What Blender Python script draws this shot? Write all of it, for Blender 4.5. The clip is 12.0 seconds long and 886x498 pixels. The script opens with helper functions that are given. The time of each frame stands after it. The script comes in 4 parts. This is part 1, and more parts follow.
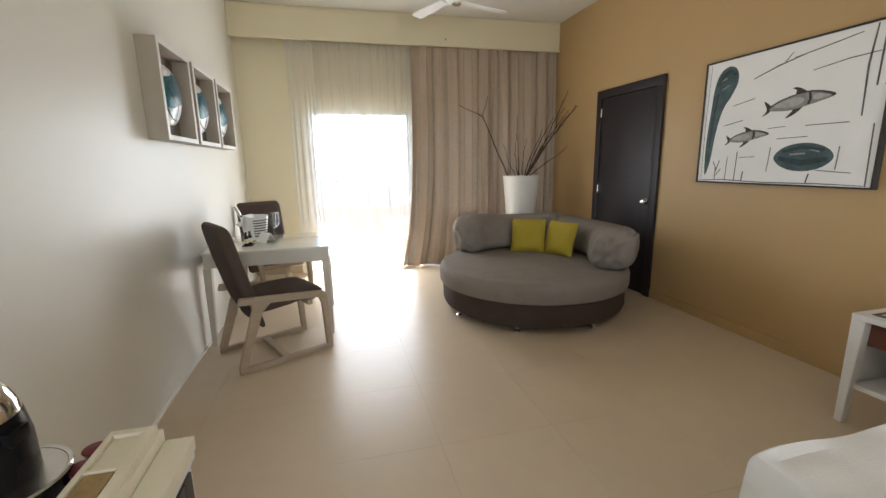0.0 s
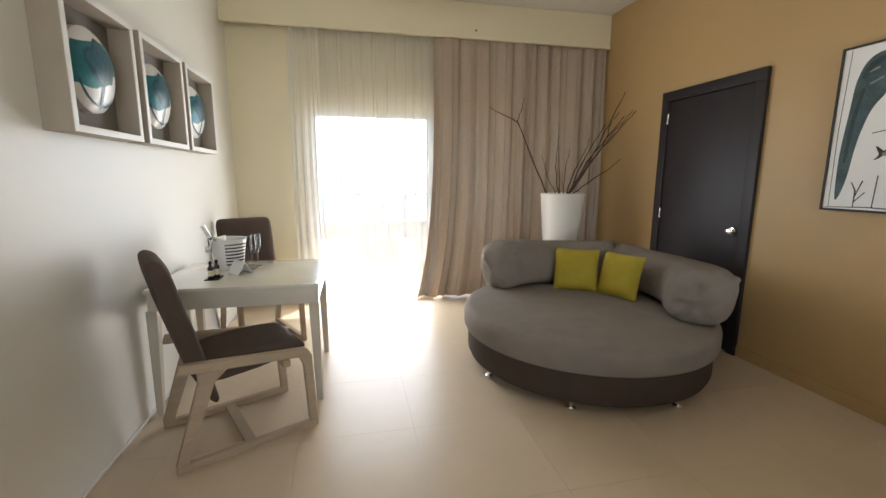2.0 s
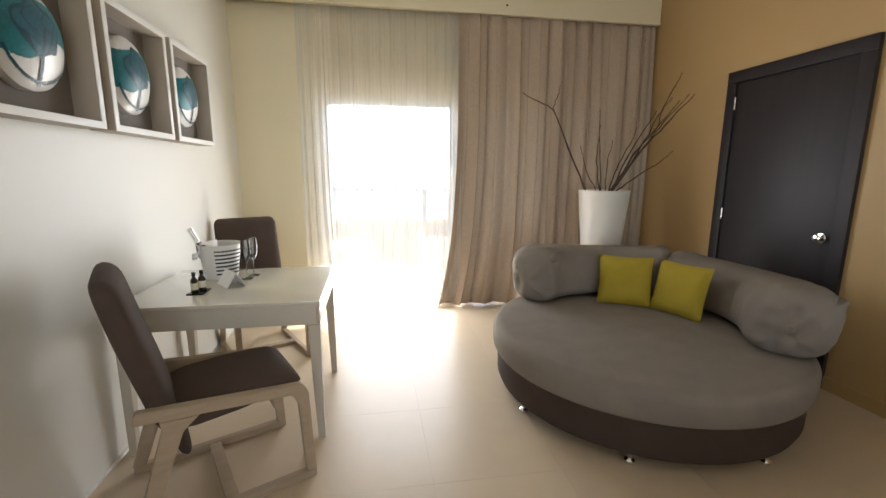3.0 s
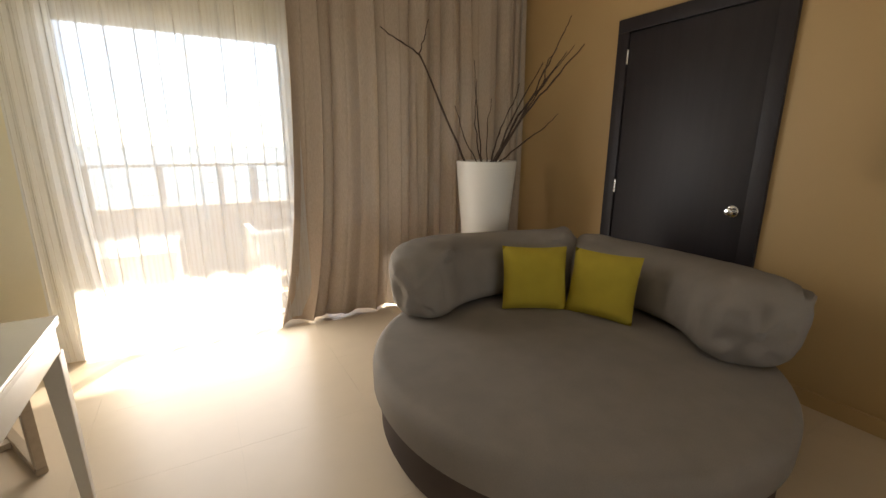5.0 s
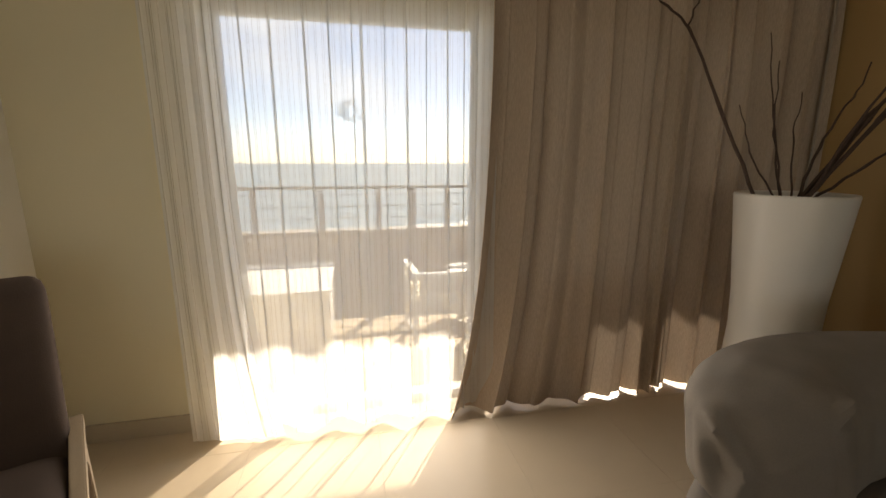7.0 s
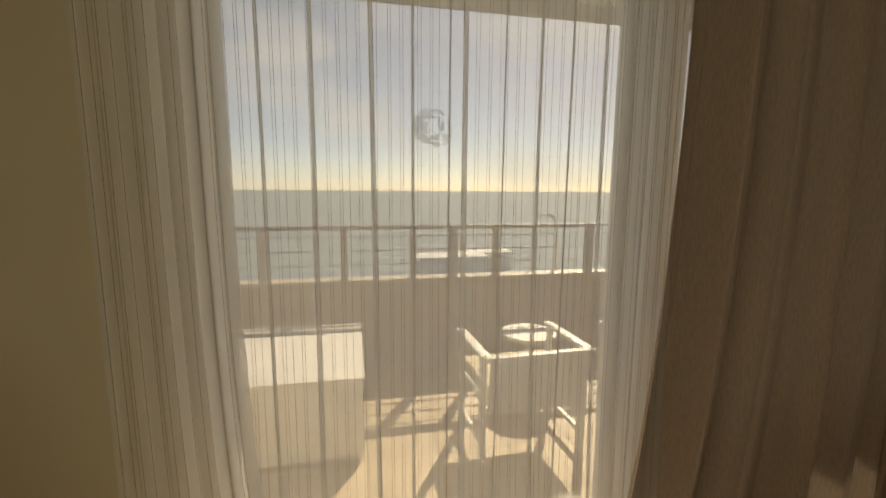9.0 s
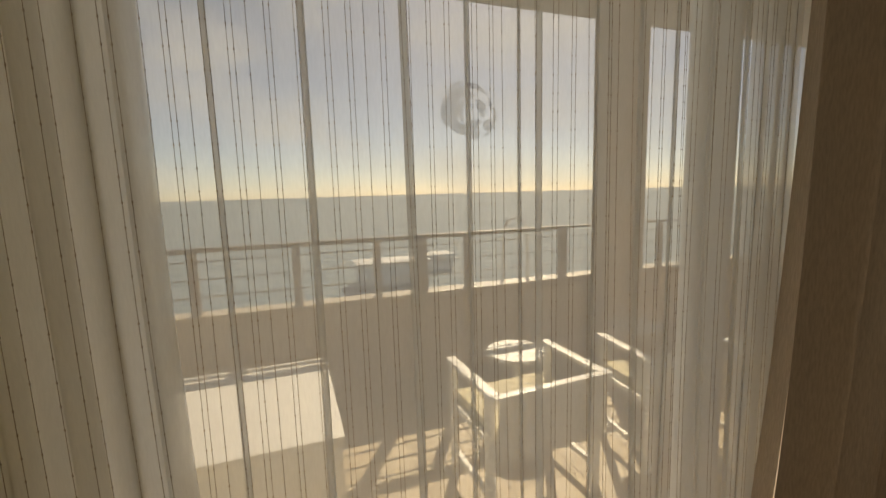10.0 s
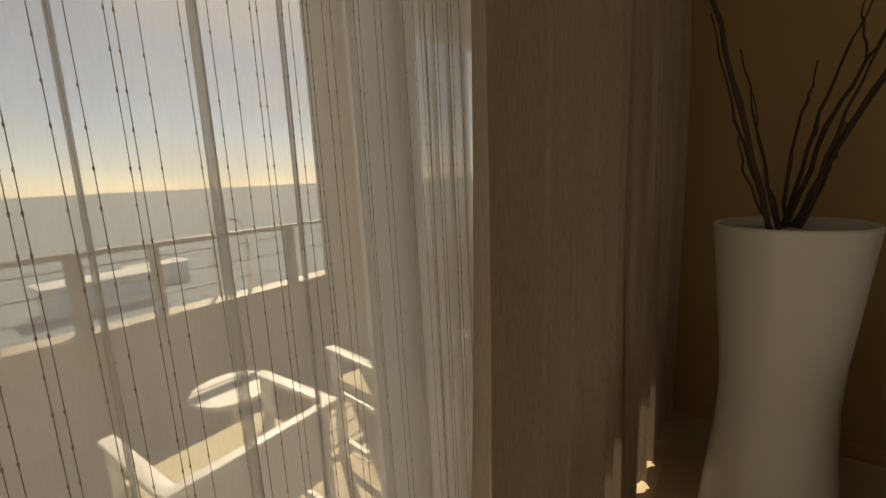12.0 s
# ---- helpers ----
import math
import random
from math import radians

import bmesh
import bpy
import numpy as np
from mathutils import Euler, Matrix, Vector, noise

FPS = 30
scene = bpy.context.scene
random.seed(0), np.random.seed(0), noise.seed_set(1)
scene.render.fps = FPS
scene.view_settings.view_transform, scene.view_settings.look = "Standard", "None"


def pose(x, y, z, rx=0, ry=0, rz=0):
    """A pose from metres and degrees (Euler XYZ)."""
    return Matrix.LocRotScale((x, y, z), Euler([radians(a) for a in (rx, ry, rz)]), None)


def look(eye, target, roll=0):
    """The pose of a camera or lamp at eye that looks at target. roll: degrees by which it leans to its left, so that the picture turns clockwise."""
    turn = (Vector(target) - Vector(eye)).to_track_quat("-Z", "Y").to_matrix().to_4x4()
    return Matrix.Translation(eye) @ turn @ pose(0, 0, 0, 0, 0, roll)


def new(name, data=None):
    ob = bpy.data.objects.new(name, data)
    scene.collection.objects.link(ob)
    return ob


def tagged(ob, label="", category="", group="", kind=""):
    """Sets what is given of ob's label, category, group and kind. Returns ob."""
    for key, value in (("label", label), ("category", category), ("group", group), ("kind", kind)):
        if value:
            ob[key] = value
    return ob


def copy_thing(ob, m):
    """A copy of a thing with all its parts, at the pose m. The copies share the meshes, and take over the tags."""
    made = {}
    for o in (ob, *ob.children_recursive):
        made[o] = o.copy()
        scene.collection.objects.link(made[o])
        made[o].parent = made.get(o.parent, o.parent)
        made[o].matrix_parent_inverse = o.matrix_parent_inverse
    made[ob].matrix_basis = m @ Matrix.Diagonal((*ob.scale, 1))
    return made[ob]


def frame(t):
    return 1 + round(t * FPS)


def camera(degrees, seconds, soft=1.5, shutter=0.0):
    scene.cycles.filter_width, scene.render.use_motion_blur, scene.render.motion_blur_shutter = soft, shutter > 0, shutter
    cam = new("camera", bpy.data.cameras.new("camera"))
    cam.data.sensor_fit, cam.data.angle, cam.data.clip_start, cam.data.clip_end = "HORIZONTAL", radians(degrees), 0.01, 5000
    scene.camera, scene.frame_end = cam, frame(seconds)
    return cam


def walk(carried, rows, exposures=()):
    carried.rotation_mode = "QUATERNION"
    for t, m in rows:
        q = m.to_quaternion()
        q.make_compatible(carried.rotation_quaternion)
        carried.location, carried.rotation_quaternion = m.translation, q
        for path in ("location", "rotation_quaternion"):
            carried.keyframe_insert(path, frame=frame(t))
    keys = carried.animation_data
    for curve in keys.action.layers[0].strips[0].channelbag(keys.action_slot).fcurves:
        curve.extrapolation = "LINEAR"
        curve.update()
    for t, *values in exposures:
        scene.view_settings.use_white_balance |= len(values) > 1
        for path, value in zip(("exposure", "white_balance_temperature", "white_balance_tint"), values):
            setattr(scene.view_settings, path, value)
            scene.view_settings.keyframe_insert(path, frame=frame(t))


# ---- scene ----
cam = camera(92.4, 12.0)
EXPOSURES = [(0.0, 3.1, 6300, 9), (3.5, 3.05, 6550, 10), (5.5, 2.4, 7300, 12), (7.0, 1.75, 7750, 12.5), (8.8, 0.98, 9400, 10), (10.5, 0.68, 9400, 10.5), (12.0, 0.66, 9400, 11)]
PATH = [
    (0, (1.021, 1.995, 1.357), (1.499, 3.896, 0.961), -1.0),
    (0.5, (1.118, 2.242, 1.35), (1.584, 4.152, 0.978), 0.9),
    (1, (1.154, 2.441, 1.341), (1.641, 4.35, 0.998), 1.4),
    (1.5, (1.13, 2.668, 1.36), (1.614, 4.581, 1.033), 0.6),
    (2, (1.155, 2.894, 1.35), (1.568, 4.822, 1.016), 0.3),
    (2.5, (1.209, 3.119, 1.354), (1.555, 5.058, 1.007), 0.5),
    (3, (1.218, 3.366, 1.351), (1.536, 5.308, 0.992), 0.3),
    (3.5, (1.264, 3.635, 1.342), (1.764, 5.528, 0.932), -0.2),
    (3.7, (1.286, 3.742, 1.345), (1.862, 5.607, 0.908), 0.2),
    (5.3, (1.433, 4.52, 1.299), (2.422, 6.192, 0.825), 0.2),
    (5.5, (1.44, 4.639, 1.31), (2.366, 6.351, 0.851), 0.6),
    (6, (1.419, 4.916, 1.321), (2.149, 6.73, 0.902), 0.6),
    (6.5, (1.364, 5.198, 1.339), (1.942, 7.066, 0.919), -0.7),
    (7, (1.361, 5.476, 1.332), (1.779, 7.39, 0.929), 0.0),
    (7.2, (1.374, 5.59, 1.331), (1.745, 7.519, 0.954), 0.7),
    (8.8, (1.184, 6.38, 1.399), (1.568, 8.322, 1.112), 0.3),
    (9, (1.154, 6.42, 1.394), (1.559, 8.359, 1.117), 0.4),
    (9.5, (1.049, 6.721, 1.418), (1.55, 8.638, 1.14), -0.9),
    (10, (1.027, 6.875, 1.413), (1.701, 8.739, 1.148), -1.6),
    (10.2, (1.047, 6.937, 1.418), (1.81, 8.767, 1.154), -2.0),
    (10.5, (1.083, 7.017, 1.415), (1.999, 8.774, 1.151), -2.3),
    (11, (1.133, 7.112, 1.419), (2.325, 8.693, 1.139), -2.6),
    (11.5, (1.224, 7.119, 1.406), (2.641, 8.499, 1.106), -2.3),
    (12, (1.446, 7.088, 1.405), (3.006, 8.292, 1.065), -2.7),
]
walk(cam, [(t, look(eye, target, roll)) for t, eye, target, roll in PATH],
     exposures=EXPOSURES)

# ---- light ----
SUN_AZ = 31.0      # degrees from +y towards +x
SUN_EL = 38.2
world = bpy.data.worlds.new("world")
scene.world = world
world.use_nodes = True
wn = world.node_tree.nodes
wl = world.node_tree.links
sky = wn.new("ShaderNodeTexSky")
sky.sky_type = "NISHITA"
sky.sun_disc = False
sky.sun_elevation = radians(SUN_EL)
sky.sun_rotation = radians(SUN_AZ)
sky.air_density = 0.6
sky.dust_density = 0.4
bg = wn["Background"]
tc = wn.new("ShaderNodeTexCoord")
cm = wn.new("ShaderNodeMapping")
cm.inputs["Scale"].default_value = (1, 1, 3.2)
wl.new(tc.outputs["Generated"], cm.inputs[0])
cn = wn.new("ShaderNodeTexNoise")
cn.inputs["Scale"].default_value = 3.2
cn.inputs["Detail"].default_value = 7
wl.new(cm.outputs[0], cn.inputs["Vector"])
cr = wn.new("ShaderNodeMapRange")
cr.inputs["From Min"].default_value = 0.46
cr.inputs["From Max"].default_value = 0.78
cr.inputs["To Min"].default_value = 0.05
cr.inputs["To Max"].default_value = 0.8
wl.new(cn.outputs[0], cr.inputs["Value"])
cx = wn.new("ShaderNodeMix")
cx.data_type = "RGBA"
cx.inputs[7].default_value = (6.6, 7.0, 7.6, 1)
wl.new(cr.outputs[0], cx.inputs[0])
wl.new(sky.outputs[0], cx.inputs[6])
wl.new(cx.outputs[2], bg.inputs[0])
bg.inputs[1].default_value = 0.085
sun_data = bpy.data.lights.new("sun", "SUN")
sun_data.energy = 3.9
sun_data.angle = radians(0.6)
sun_data.color = (1.0, 0.955, 0.88)
sun = new("sun", sun_data)
_az, _el = radians(SUN_AZ), radians(SUN_EL)
sun_dir = Vector((math.sin(_az) * math.cos(_el), math.cos(_az) * math.cos(_el), math.sin(_el)))
sun.matrix_world = look(sun_dir * 30, (0, 0, 0))

# fill lamp added behind the bed end of the room, in a made-up window
back_fill = bpy.data.lights.new("back_fill_lamp", "AREA")
back_fill.shape, back_fill.size, back_fill.size_y = "RECTANGLE", 2.9, 2.0
back_fill.energy = 7.6
back_fill.color = (1.0, 0.97, 0.93)
back_fill_ob = new("back_fill_lamp", back_fill)
back_fill_ob.matrix_world = look((2.0, -1.57, 1.35), (2.0, 2.0, 1.35))
# lamp added before the curtain, for sky light through the sliding door's veiled half
veil_fill = bpy.data.lights.new("veil_fill_lamp", "AREA")
veil_fill.shape, veil_fill.size, veil_fill.size_y = "RECTANGLE", 1.14, 1.9
veil_fill.energy = 5.1
veil_fill.color = (0.96, 0.97, 1.0)
veil_fill_ob = new("veil_fill_lamp", veil_fill)
veil_fill_ob.matrix_world = look((1.44, 7.425, 1.01), (1.44, 2.0, 1.01))


# ---- materials ----
def mat(name, color, rough=0.6, metal=0.0, vary=0.08, scale=6.0, bump=0.0, bump_scale=80.0, coat=0.0, grain=None, rand=0.0, spec=0.5, world_space=False, rough_vary=0.06, detail=5):
    m = bpy.data.materials.new(name)
    m.use_nodes = True
    n, l = m.node_tree.nodes, m.node_tree.links
    p = n["Principled BSDF"]
    p.inputs["Roughness"].default_value = rough
    p.inputs["Metallic"].default_value = metal
    p.inputs["Coat Weight"].default_value = coat
    p.inputs["Specular IOR Level"].default_value = spec
    co = n.new("ShaderNodeTexCoord")
    mp = n.new("ShaderNodeMapping")
    if world_space:
        geo = n.new("ShaderNodeNewGeometry")
        l.new(geo.outputs["Position"], mp.inputs[0])
    else:
        l.new(co.outputs["Object"], mp.inputs[0])
    mp.inputs["Location"].default_value = (0.31, 0.17, 0.43)
    if grain:
        mp.inputs["Scale"].default_value = grain
    big = n.new("ShaderNodeTexNoise")
    big.inputs["Scale"].default_value = scale
    big.inputs["Detail"].default_value = detail
    l.new(mp.outputs[0], big.inputs["Vector"])
    small = n.new("ShaderNodeTexNoise")
    small.inputs["Scale"].default_value = bump_scale
    small.inputs["Detail"].default_value = min(3, detail)
    l.new(mp.outputs[0], small.inputs["Vector"])
    mr = n.new("ShaderNodeMapRange")
    mr.inputs["From Min"].default_value = 0.25
    mr.inputs["From Max"].default_value = 0.75
    mr.inputs["To Min"].default_value = 1 - vary
    mr.inputs["To Max"].default_value = 1 + vary
    add = n.new("ShaderNodeMath")
    add.operation = "MULTIPLY_ADD"
    add.inputs[1].default_value = 0.35
    l.new(small.outputs[0], add.inputs[0])
    sc = n.new("ShaderNodeMath")
    sc.operation = "MULTIPLY"
    sc.inputs[1].default_value = 0.65
    l.new(big.outputs[0], sc.inputs[0])
    l.new(sc.outputs[0], add.inputs[2])
    l.new(add.outputs[0], mr.inputs["Value"])
    val = mr.outputs[0]
    if rand:
        oi = n.new("ShaderNodeObjectInfo")
        r = n.new("ShaderNodeMapRange")
        r.inputs["To Min"].default_value = 1 - rand
        r.inputs["To Max"].default_value = 1 + rand
        l.new(oi.outputs["Random"], r.inputs["Value"])
        mu = n.new("ShaderNodeMath")
        mu.operation = "MULTIPLY"
        l.new(val, mu.inputs[0])
        l.new(r.outputs[0], mu.inputs[1])
        val = mu.outputs[0]
    sx = n.new("ShaderNodeVectorMath")
    sx.operation = "SCALE"
    sx.inputs[0].default_value = color
    l.new(val, sx.inputs["Scale"])
    l.new(sx.outputs[0], p.inputs["Base Color"])
    rr = n.new("ShaderNodeMapRange")
    rr.inputs["To Min"].default_value = max(0.0, rough - rough_vary)
    rr.inputs["To Max"].default_value = min(1.0, rough + rough_vary)
    l.new(big.outputs[0], rr.inputs["Value"])
    l.new(rr.outputs[0], p.inputs["Roughness"])
    if bump:
        b = n.new("ShaderNodeBump")
        b.inputs["Strength"].default_value = bump
        b.inputs["Distance"].default_value = 0.004
        l.new(small.outputs[0], b.inputs["Height"])
        l.new(b.outputs[0], p.inputs["Normal"])
    return m


def cloth_mat(name, color, clear, through_light, bump_scale=400.0, grain=0.11):
    """Thin cloth: a share of plain holes, the rest scatters light on both sides."""
    m = bpy.data.materials.new(name)
    m.use_nodes = True
    n, l = m.node_tree.nodes, m.node_tree.links
    n.remove(n["Principled BSDF"])
    out = n["Material Output"]
    co = n.new("ShaderNodeTexCoord")
    mp = n.new("ShaderNodeMapping")
    mp.inputs["Scale"].default_value = (1, 1, 0.15)
    l.new(co.outputs["Object"], mp.inputs[0])
    nz = n.new("ShaderNodeTexNoise")
    nz.inputs["Scale"].default_value = bump_scale
    nz.inputs["Detail"].default_value = 4
    l.new(mp.outputs[0], nz.inputs["Vector"])
    mr = n.new("ShaderNodeMapRange")
    mr.inputs["From Min"].default_value = 0.3
    mr.inputs["From Max"].default_value = 0.7
    mr.inputs["To Min"].default_value = 1 - grain
    mr.inputs["To Max"].default_value = 1 + grain
    l.new(nz.outputs[0], mr.inputs["Value"])
    sx = n.new("ShaderNodeVectorMath")
    sx.operation = "SCALE"
    sx.inputs[0].default_value = color
    l.new(mr.outputs[0], sx.inputs["Scale"])
    dif = n.new("ShaderNodeBsdfDiffuse")
    tra = n.new("ShaderNodeBsdfTranslucent")
    l.new(sx.outputs[0], dif.inputs[0])
    l.new(sx.outputs[0], tra.inputs[0])
    mx = n.new("ShaderNodeMixShader")
    mx.inputs[0].default_value = through_light
    l.new(dif.outputs[0], mx.inputs[1])
    l.new(tra.outputs[0], mx.inputs[2])
    last = mx.outputs[0]
    if clear > 0:
        tr = n.new("ShaderNodeBsdfTransparent")
        m2 = n.new("ShaderNodeMixShader")
        m2.inputs[0].default_value = clear
        l.new(last, m2.inputs[1])
        l.new(tr.outputs[0], m2.inputs[2])
        last = m2.outputs[0]
    l.new(last, out.inputs[0])
    return m


def glass_mat(name, tint=(0.97, 0.98, 0.98), ior=1.45, rough=0.0):
    m = bpy.data.materials.new(name)
    m.use_nodes = True
    n, l = m.node_tree.nodes, m.node_tree.links
    n.remove(n["Principled BSDF"])
    tr = n.new("ShaderNodeBsdfTransparent")
    tr.inputs[0].default_value = (*tint, 1)
    gl = n.new("ShaderNodeBsdfGlossy")
    gl.inputs["Roughness"].default_value = rough
    fr = n.new("ShaderNodeFresnel")
    fr.inputs[0].default_value = ior
    mx = n.new("ShaderNodeMixShader")
    l.new(fr.outputs[0], mx.inputs[0])
    l.new(tr.outputs[0], mx.inputs[1])
    l.new(gl.outputs[0], mx.inputs[2])
    l.new(mx.outputs[0], n["Material Output"].inputs[0])
    return m


M_LEFT = mat("painted_wall_pale", (0.77, 0.755, 0.695), 0.43, vary=0.02, scale=1.5, bump=0.06, bump_scale=220)
M_CREAM = mat("painted_wall_cream", (0.74, 0.67, 0.48), 0.55, vary=0.025, scale=1.5, bump=0.06, bump_scale=220)
M_TAN = mat("painted_wall_tan", (0.50, 0.335, 0.15), 0.5, vary=0.035, scale=1.2, bump=0.08, bump_scale=200)
M_CEIL = mat("ceiling_paint", (0.78, 0.76, 0.70), 0.8, vary=0.02, scale=2, bump=0.05, bump_scale=200)
M_TILE = mat("floor_tile", (0.60, 0.49, 0.355), 0.32, spec=0.4, vary=0.05, scale=1.3, bump_scale=9, rand=0.008, world_space=True, rough_vary=0.02, detail=4)
M_GROUT = mat("grout", (0.52, 0.43, 0.315), 0.5, vary=0.1, scale=20)
M_BASEB = mat("skirting_tile", (0.50, 0.42, 0.30), 0.4, vary=0.06, scale=5)
M_DOOR = mat("espresso_wood", (0.021, 0.016, 0.0175), 0.45, spec=0.35, vary=0.25, scale=4, bump=0.12, bump_scale=60, grain=(6, 6, 0.5))
M_STEEL = mat("satin_steel", (0.75, 0.74, 0.72), 0.25, 1.0, vary=0.04)
M_CHROME = mat("chrome", (0.85, 0.85, 0.86), 0.08, 1.0, vary=0.02)
M_SEAT = mat("grey_microfibre", (0.225, 0.196, 0.166), 0.9, vary=0.13, scale=7, bump=0.25, bump_scale=260, spec=0.2)
M_BASE = mat("dark_brown_fabric", (0.068, 0.049, 0.039), 0.92, vary=0.15, scale=9, bump=0.3, bump_scale=300, spec=0.2)
M_PILLOW = mat("mustard_fabric", (0.39, 0.295, 0.035), 0.85, vary=0.1, scale=12, bump=0.4, bump_scale=420, spec=0.2)
M_CHAIRWOOD = mat("pale_taupe_wood", (0.385, 0.30, 0.207), 0.5, vary=0.14, scale=5, bump=0.08, bump_scale=60, grain=(1.0, 8, 8))
M_CHAIRFAB = mat("brown_chair_fabric", (0.078, 0.055, 0.043), 0.85, vary=0.14, scale=10, bump=0.3, bump_scale=320, spec=0.25)
M_TABLE = mat("cream_lacquer", (0.52, 0.47, 0.385), 0.35, vary=0.04, scale=4)
M_TOP = mat("white_glass_top", (0.66, 0.63, 0.53), 0.06, vary=0.02, coat=0.6)
M_WHITE = mat("white_paint", (0.78, 0.77, 0.74), 0.45, vary=0.03, scale=5)
M_POT = mat("white_ceramic_pot", (0.74, 0.71, 0.65), 0.38, vary=0.03, scale=4, bump=0.03)
M_TWIG = mat("dry_twig", (0.070, 0.042, 0.028), 0.8, vary=0.35, scale=30, bump=0.4, bump_scale=150)
M_SOIL = mat("white_gravel", (0.62, 0.60, 0.55), 0.9, vary=0.2, scale=60, bump=0.6, bump_scale=90)
M_FRAMEBOX = mat("taupe_frame", (0.37, 0.32, 0.26), 0.55, vary=0.05, scale=8)
M_FRAMEIN = mat("grey_frame_back", (0.20, 0.175, 0.15), 0.75, vary=0.12, scale=9, bump=0.1)
M_PEARL = mat("white_glaze", (0.80, 0.79, 0.77), 0.3, vary=0.05, scale=9, coat=0.15)
M_TEAL = mat("teal_glaze", (0.010, 0.155, 0.185), 0.38, vary=0.5, scale=14)
M_TEALBLUE = mat("blue_glaze", (0.022, 0.105, 0.15), 0.38, vary=0.4, scale=22)
M_TEALD = mat("dark_teal_glaze", (0.008, 0.060, 0.085), 0.38, vary=0.5, scale=18)
M_CANVAS = mat("white_canvas", (0.88, 0.875, 0.86), 0.75, vary=0.04, scale=5, bump=0.15, bump_scale=500)
M_INK = mat("charcoal_paint", (0.045, 0.040, 0.038), 0.7, vary=0.4, scale=25)
M_GREY = mat("grey_paint", (0.27, 0.26, 0.245), 0.7, vary=0.35, scale=20)
M_PALEGREY = mat("pale_grey_paint", (0.42, 0.41, 0.385), 0.7, vary=0.3, scale=16)
M_CHARGREY = mat("smudged_charcoal", (0.13, 0.125, 0.12), 0.75, vary=0.6, scale=30)
M_SEAGREEN = mat("blue_green_paint", (0.045, 0.085, 0.090), 0.6, vary=0.7, scale=12)
M_LINEN = mat("white_bed_linen", (0.80, 0.80, 0.79), 0.85, vary=0.03, scale=6, bump=0.25, bump_scale=160)
M_BLACK = mat("black_plastic", (0.008, 0.008, 0.009), 0.22, spec=0.2, vary=0.1)
M_RED = mat("red_foil", (0.16, 0.010, 0.022), 0.3, metal=0.4, vary=0.1)
M_CARD = mat("cream_card", (0.76, 0.71, 0.55), 0.6, vary=0.04, scale=8)
M_KRAFT = mat("brown_print", (0.33, 0.22, 0.09), 0.6, vary=0.35, scale=30)
M_DARKWOOD = mat("dark_slat_wood", (0.055, 0.042, 0.040), 0.5, vary=0.2, scale=6, grain=(8, 8, 1))
M_REDBROWN = mat("red_brown_wood", (0.17, 0.055, 0.032), 0.45, vary=0.2, scale=6)
M_ALU = mat("white_aluminium", (0.80, 0.79, 0.76), 0.4, vary=0.04, scale=6)
M_RENDERW = mat("sand_render", (0.44, 0.35, 0.25), 0.85, vary=0.08, scale=4, bump=0.3, bump_scale=120)
M_RAIL = mat("bronze_rail", (0.24, 0.19, 0.14), 0.45, metal=0.0, vary=0.1)
M_PATIO = mat("patio_tile", (0.50, 0.40, 0.26), 0.6, vary=0.1, scale=5, bump=0.1, rand=0.05)
M_OUTFAB = mat("white_mesh_fabric", (0.55, 0.52, 0.47), 0.7, vary=0.05, scale=10)
M_OUTWHITE = mat("white_outdoor_frame", (0.78, 0.76, 0.71), 0.45, vary=0.03)
M_CUSHION = mat("cream_outdoor_cushion", (0.70, 0.62, 0.42), 0.85, vary=0.05, scale=9, bump=0.2)
M_SEA = mat("sea_water", (0.13, 0.185, 0.215), 0.85, vary=0.10, scale=0.02, bump=0.3, bump_scale=0.4)
M_LAND = mat("pale_beach_building", (0.72, 0.70, 0.66), 0.8, vary=0.1, scale=0.3)
M_SHEER = cloth_mat("sheer_voile", (0.93, 0.925, 0.905), 0.41, 0.72, grain=0.03)
M_GATHER = cloth_mat("gathered_voile", (0.93, 0.925, 0.905), 0.26, 0.74, grain=0.03)
M_THREAD = cloth_mat("brown_thread", (0.46, 0.39, 0.31), 0.2, 0.5)
M_DRAPE = cloth_mat("taupe_drape", (0.485, 0.395, 0.31), 0.0, 0.06, 250)
M_GLASS = glass_mat("window_glass")
M_CRYSTAL = glass_mat("drinking_glass", (0.97, 0.98, 0.98), ior=1.9, rough=0.06)
M_DECAL = cloth_mat("frosted_decal", (0.26, 0.275, 0.23), 0.52, 0.5)
M_LABEL = mat("dark_bottle_glass", (0.02, 0.014, 0.010), 0.1, vary=0.1)


# ---- mesh helpers ----
def bm_new():
    return bmesh.new()


def add_box(bm, x0, x1, y0, y1, z0, z1, bevel=0.0):
    r = bmesh.ops.create_cube(bm, size=1.0)
    vs = r["verts"]
    for v in vs:
        v.co = Vector((x0 + (v.co.x + 0.5) * (x1 - x0), y0 + (v.co.y + 0.5) * (y1 - y0), z0 + (v.co.z + 0.5) * (z1 - z0)))
    if bevel:
        es = list({e for v in vs for e in v.link_edges})
        bmesh.ops.bevel(bm, geom=es, offset=bevel, segments=2, profile=0.7, affect="EDGES")


def box_bm(x0, x1, y0, y1, z0, z1, bevel=0.0):
    bm = bm_new()
    add_box(bm, x0, x1, y0, y1, z0, z1, bevel)
    return bm


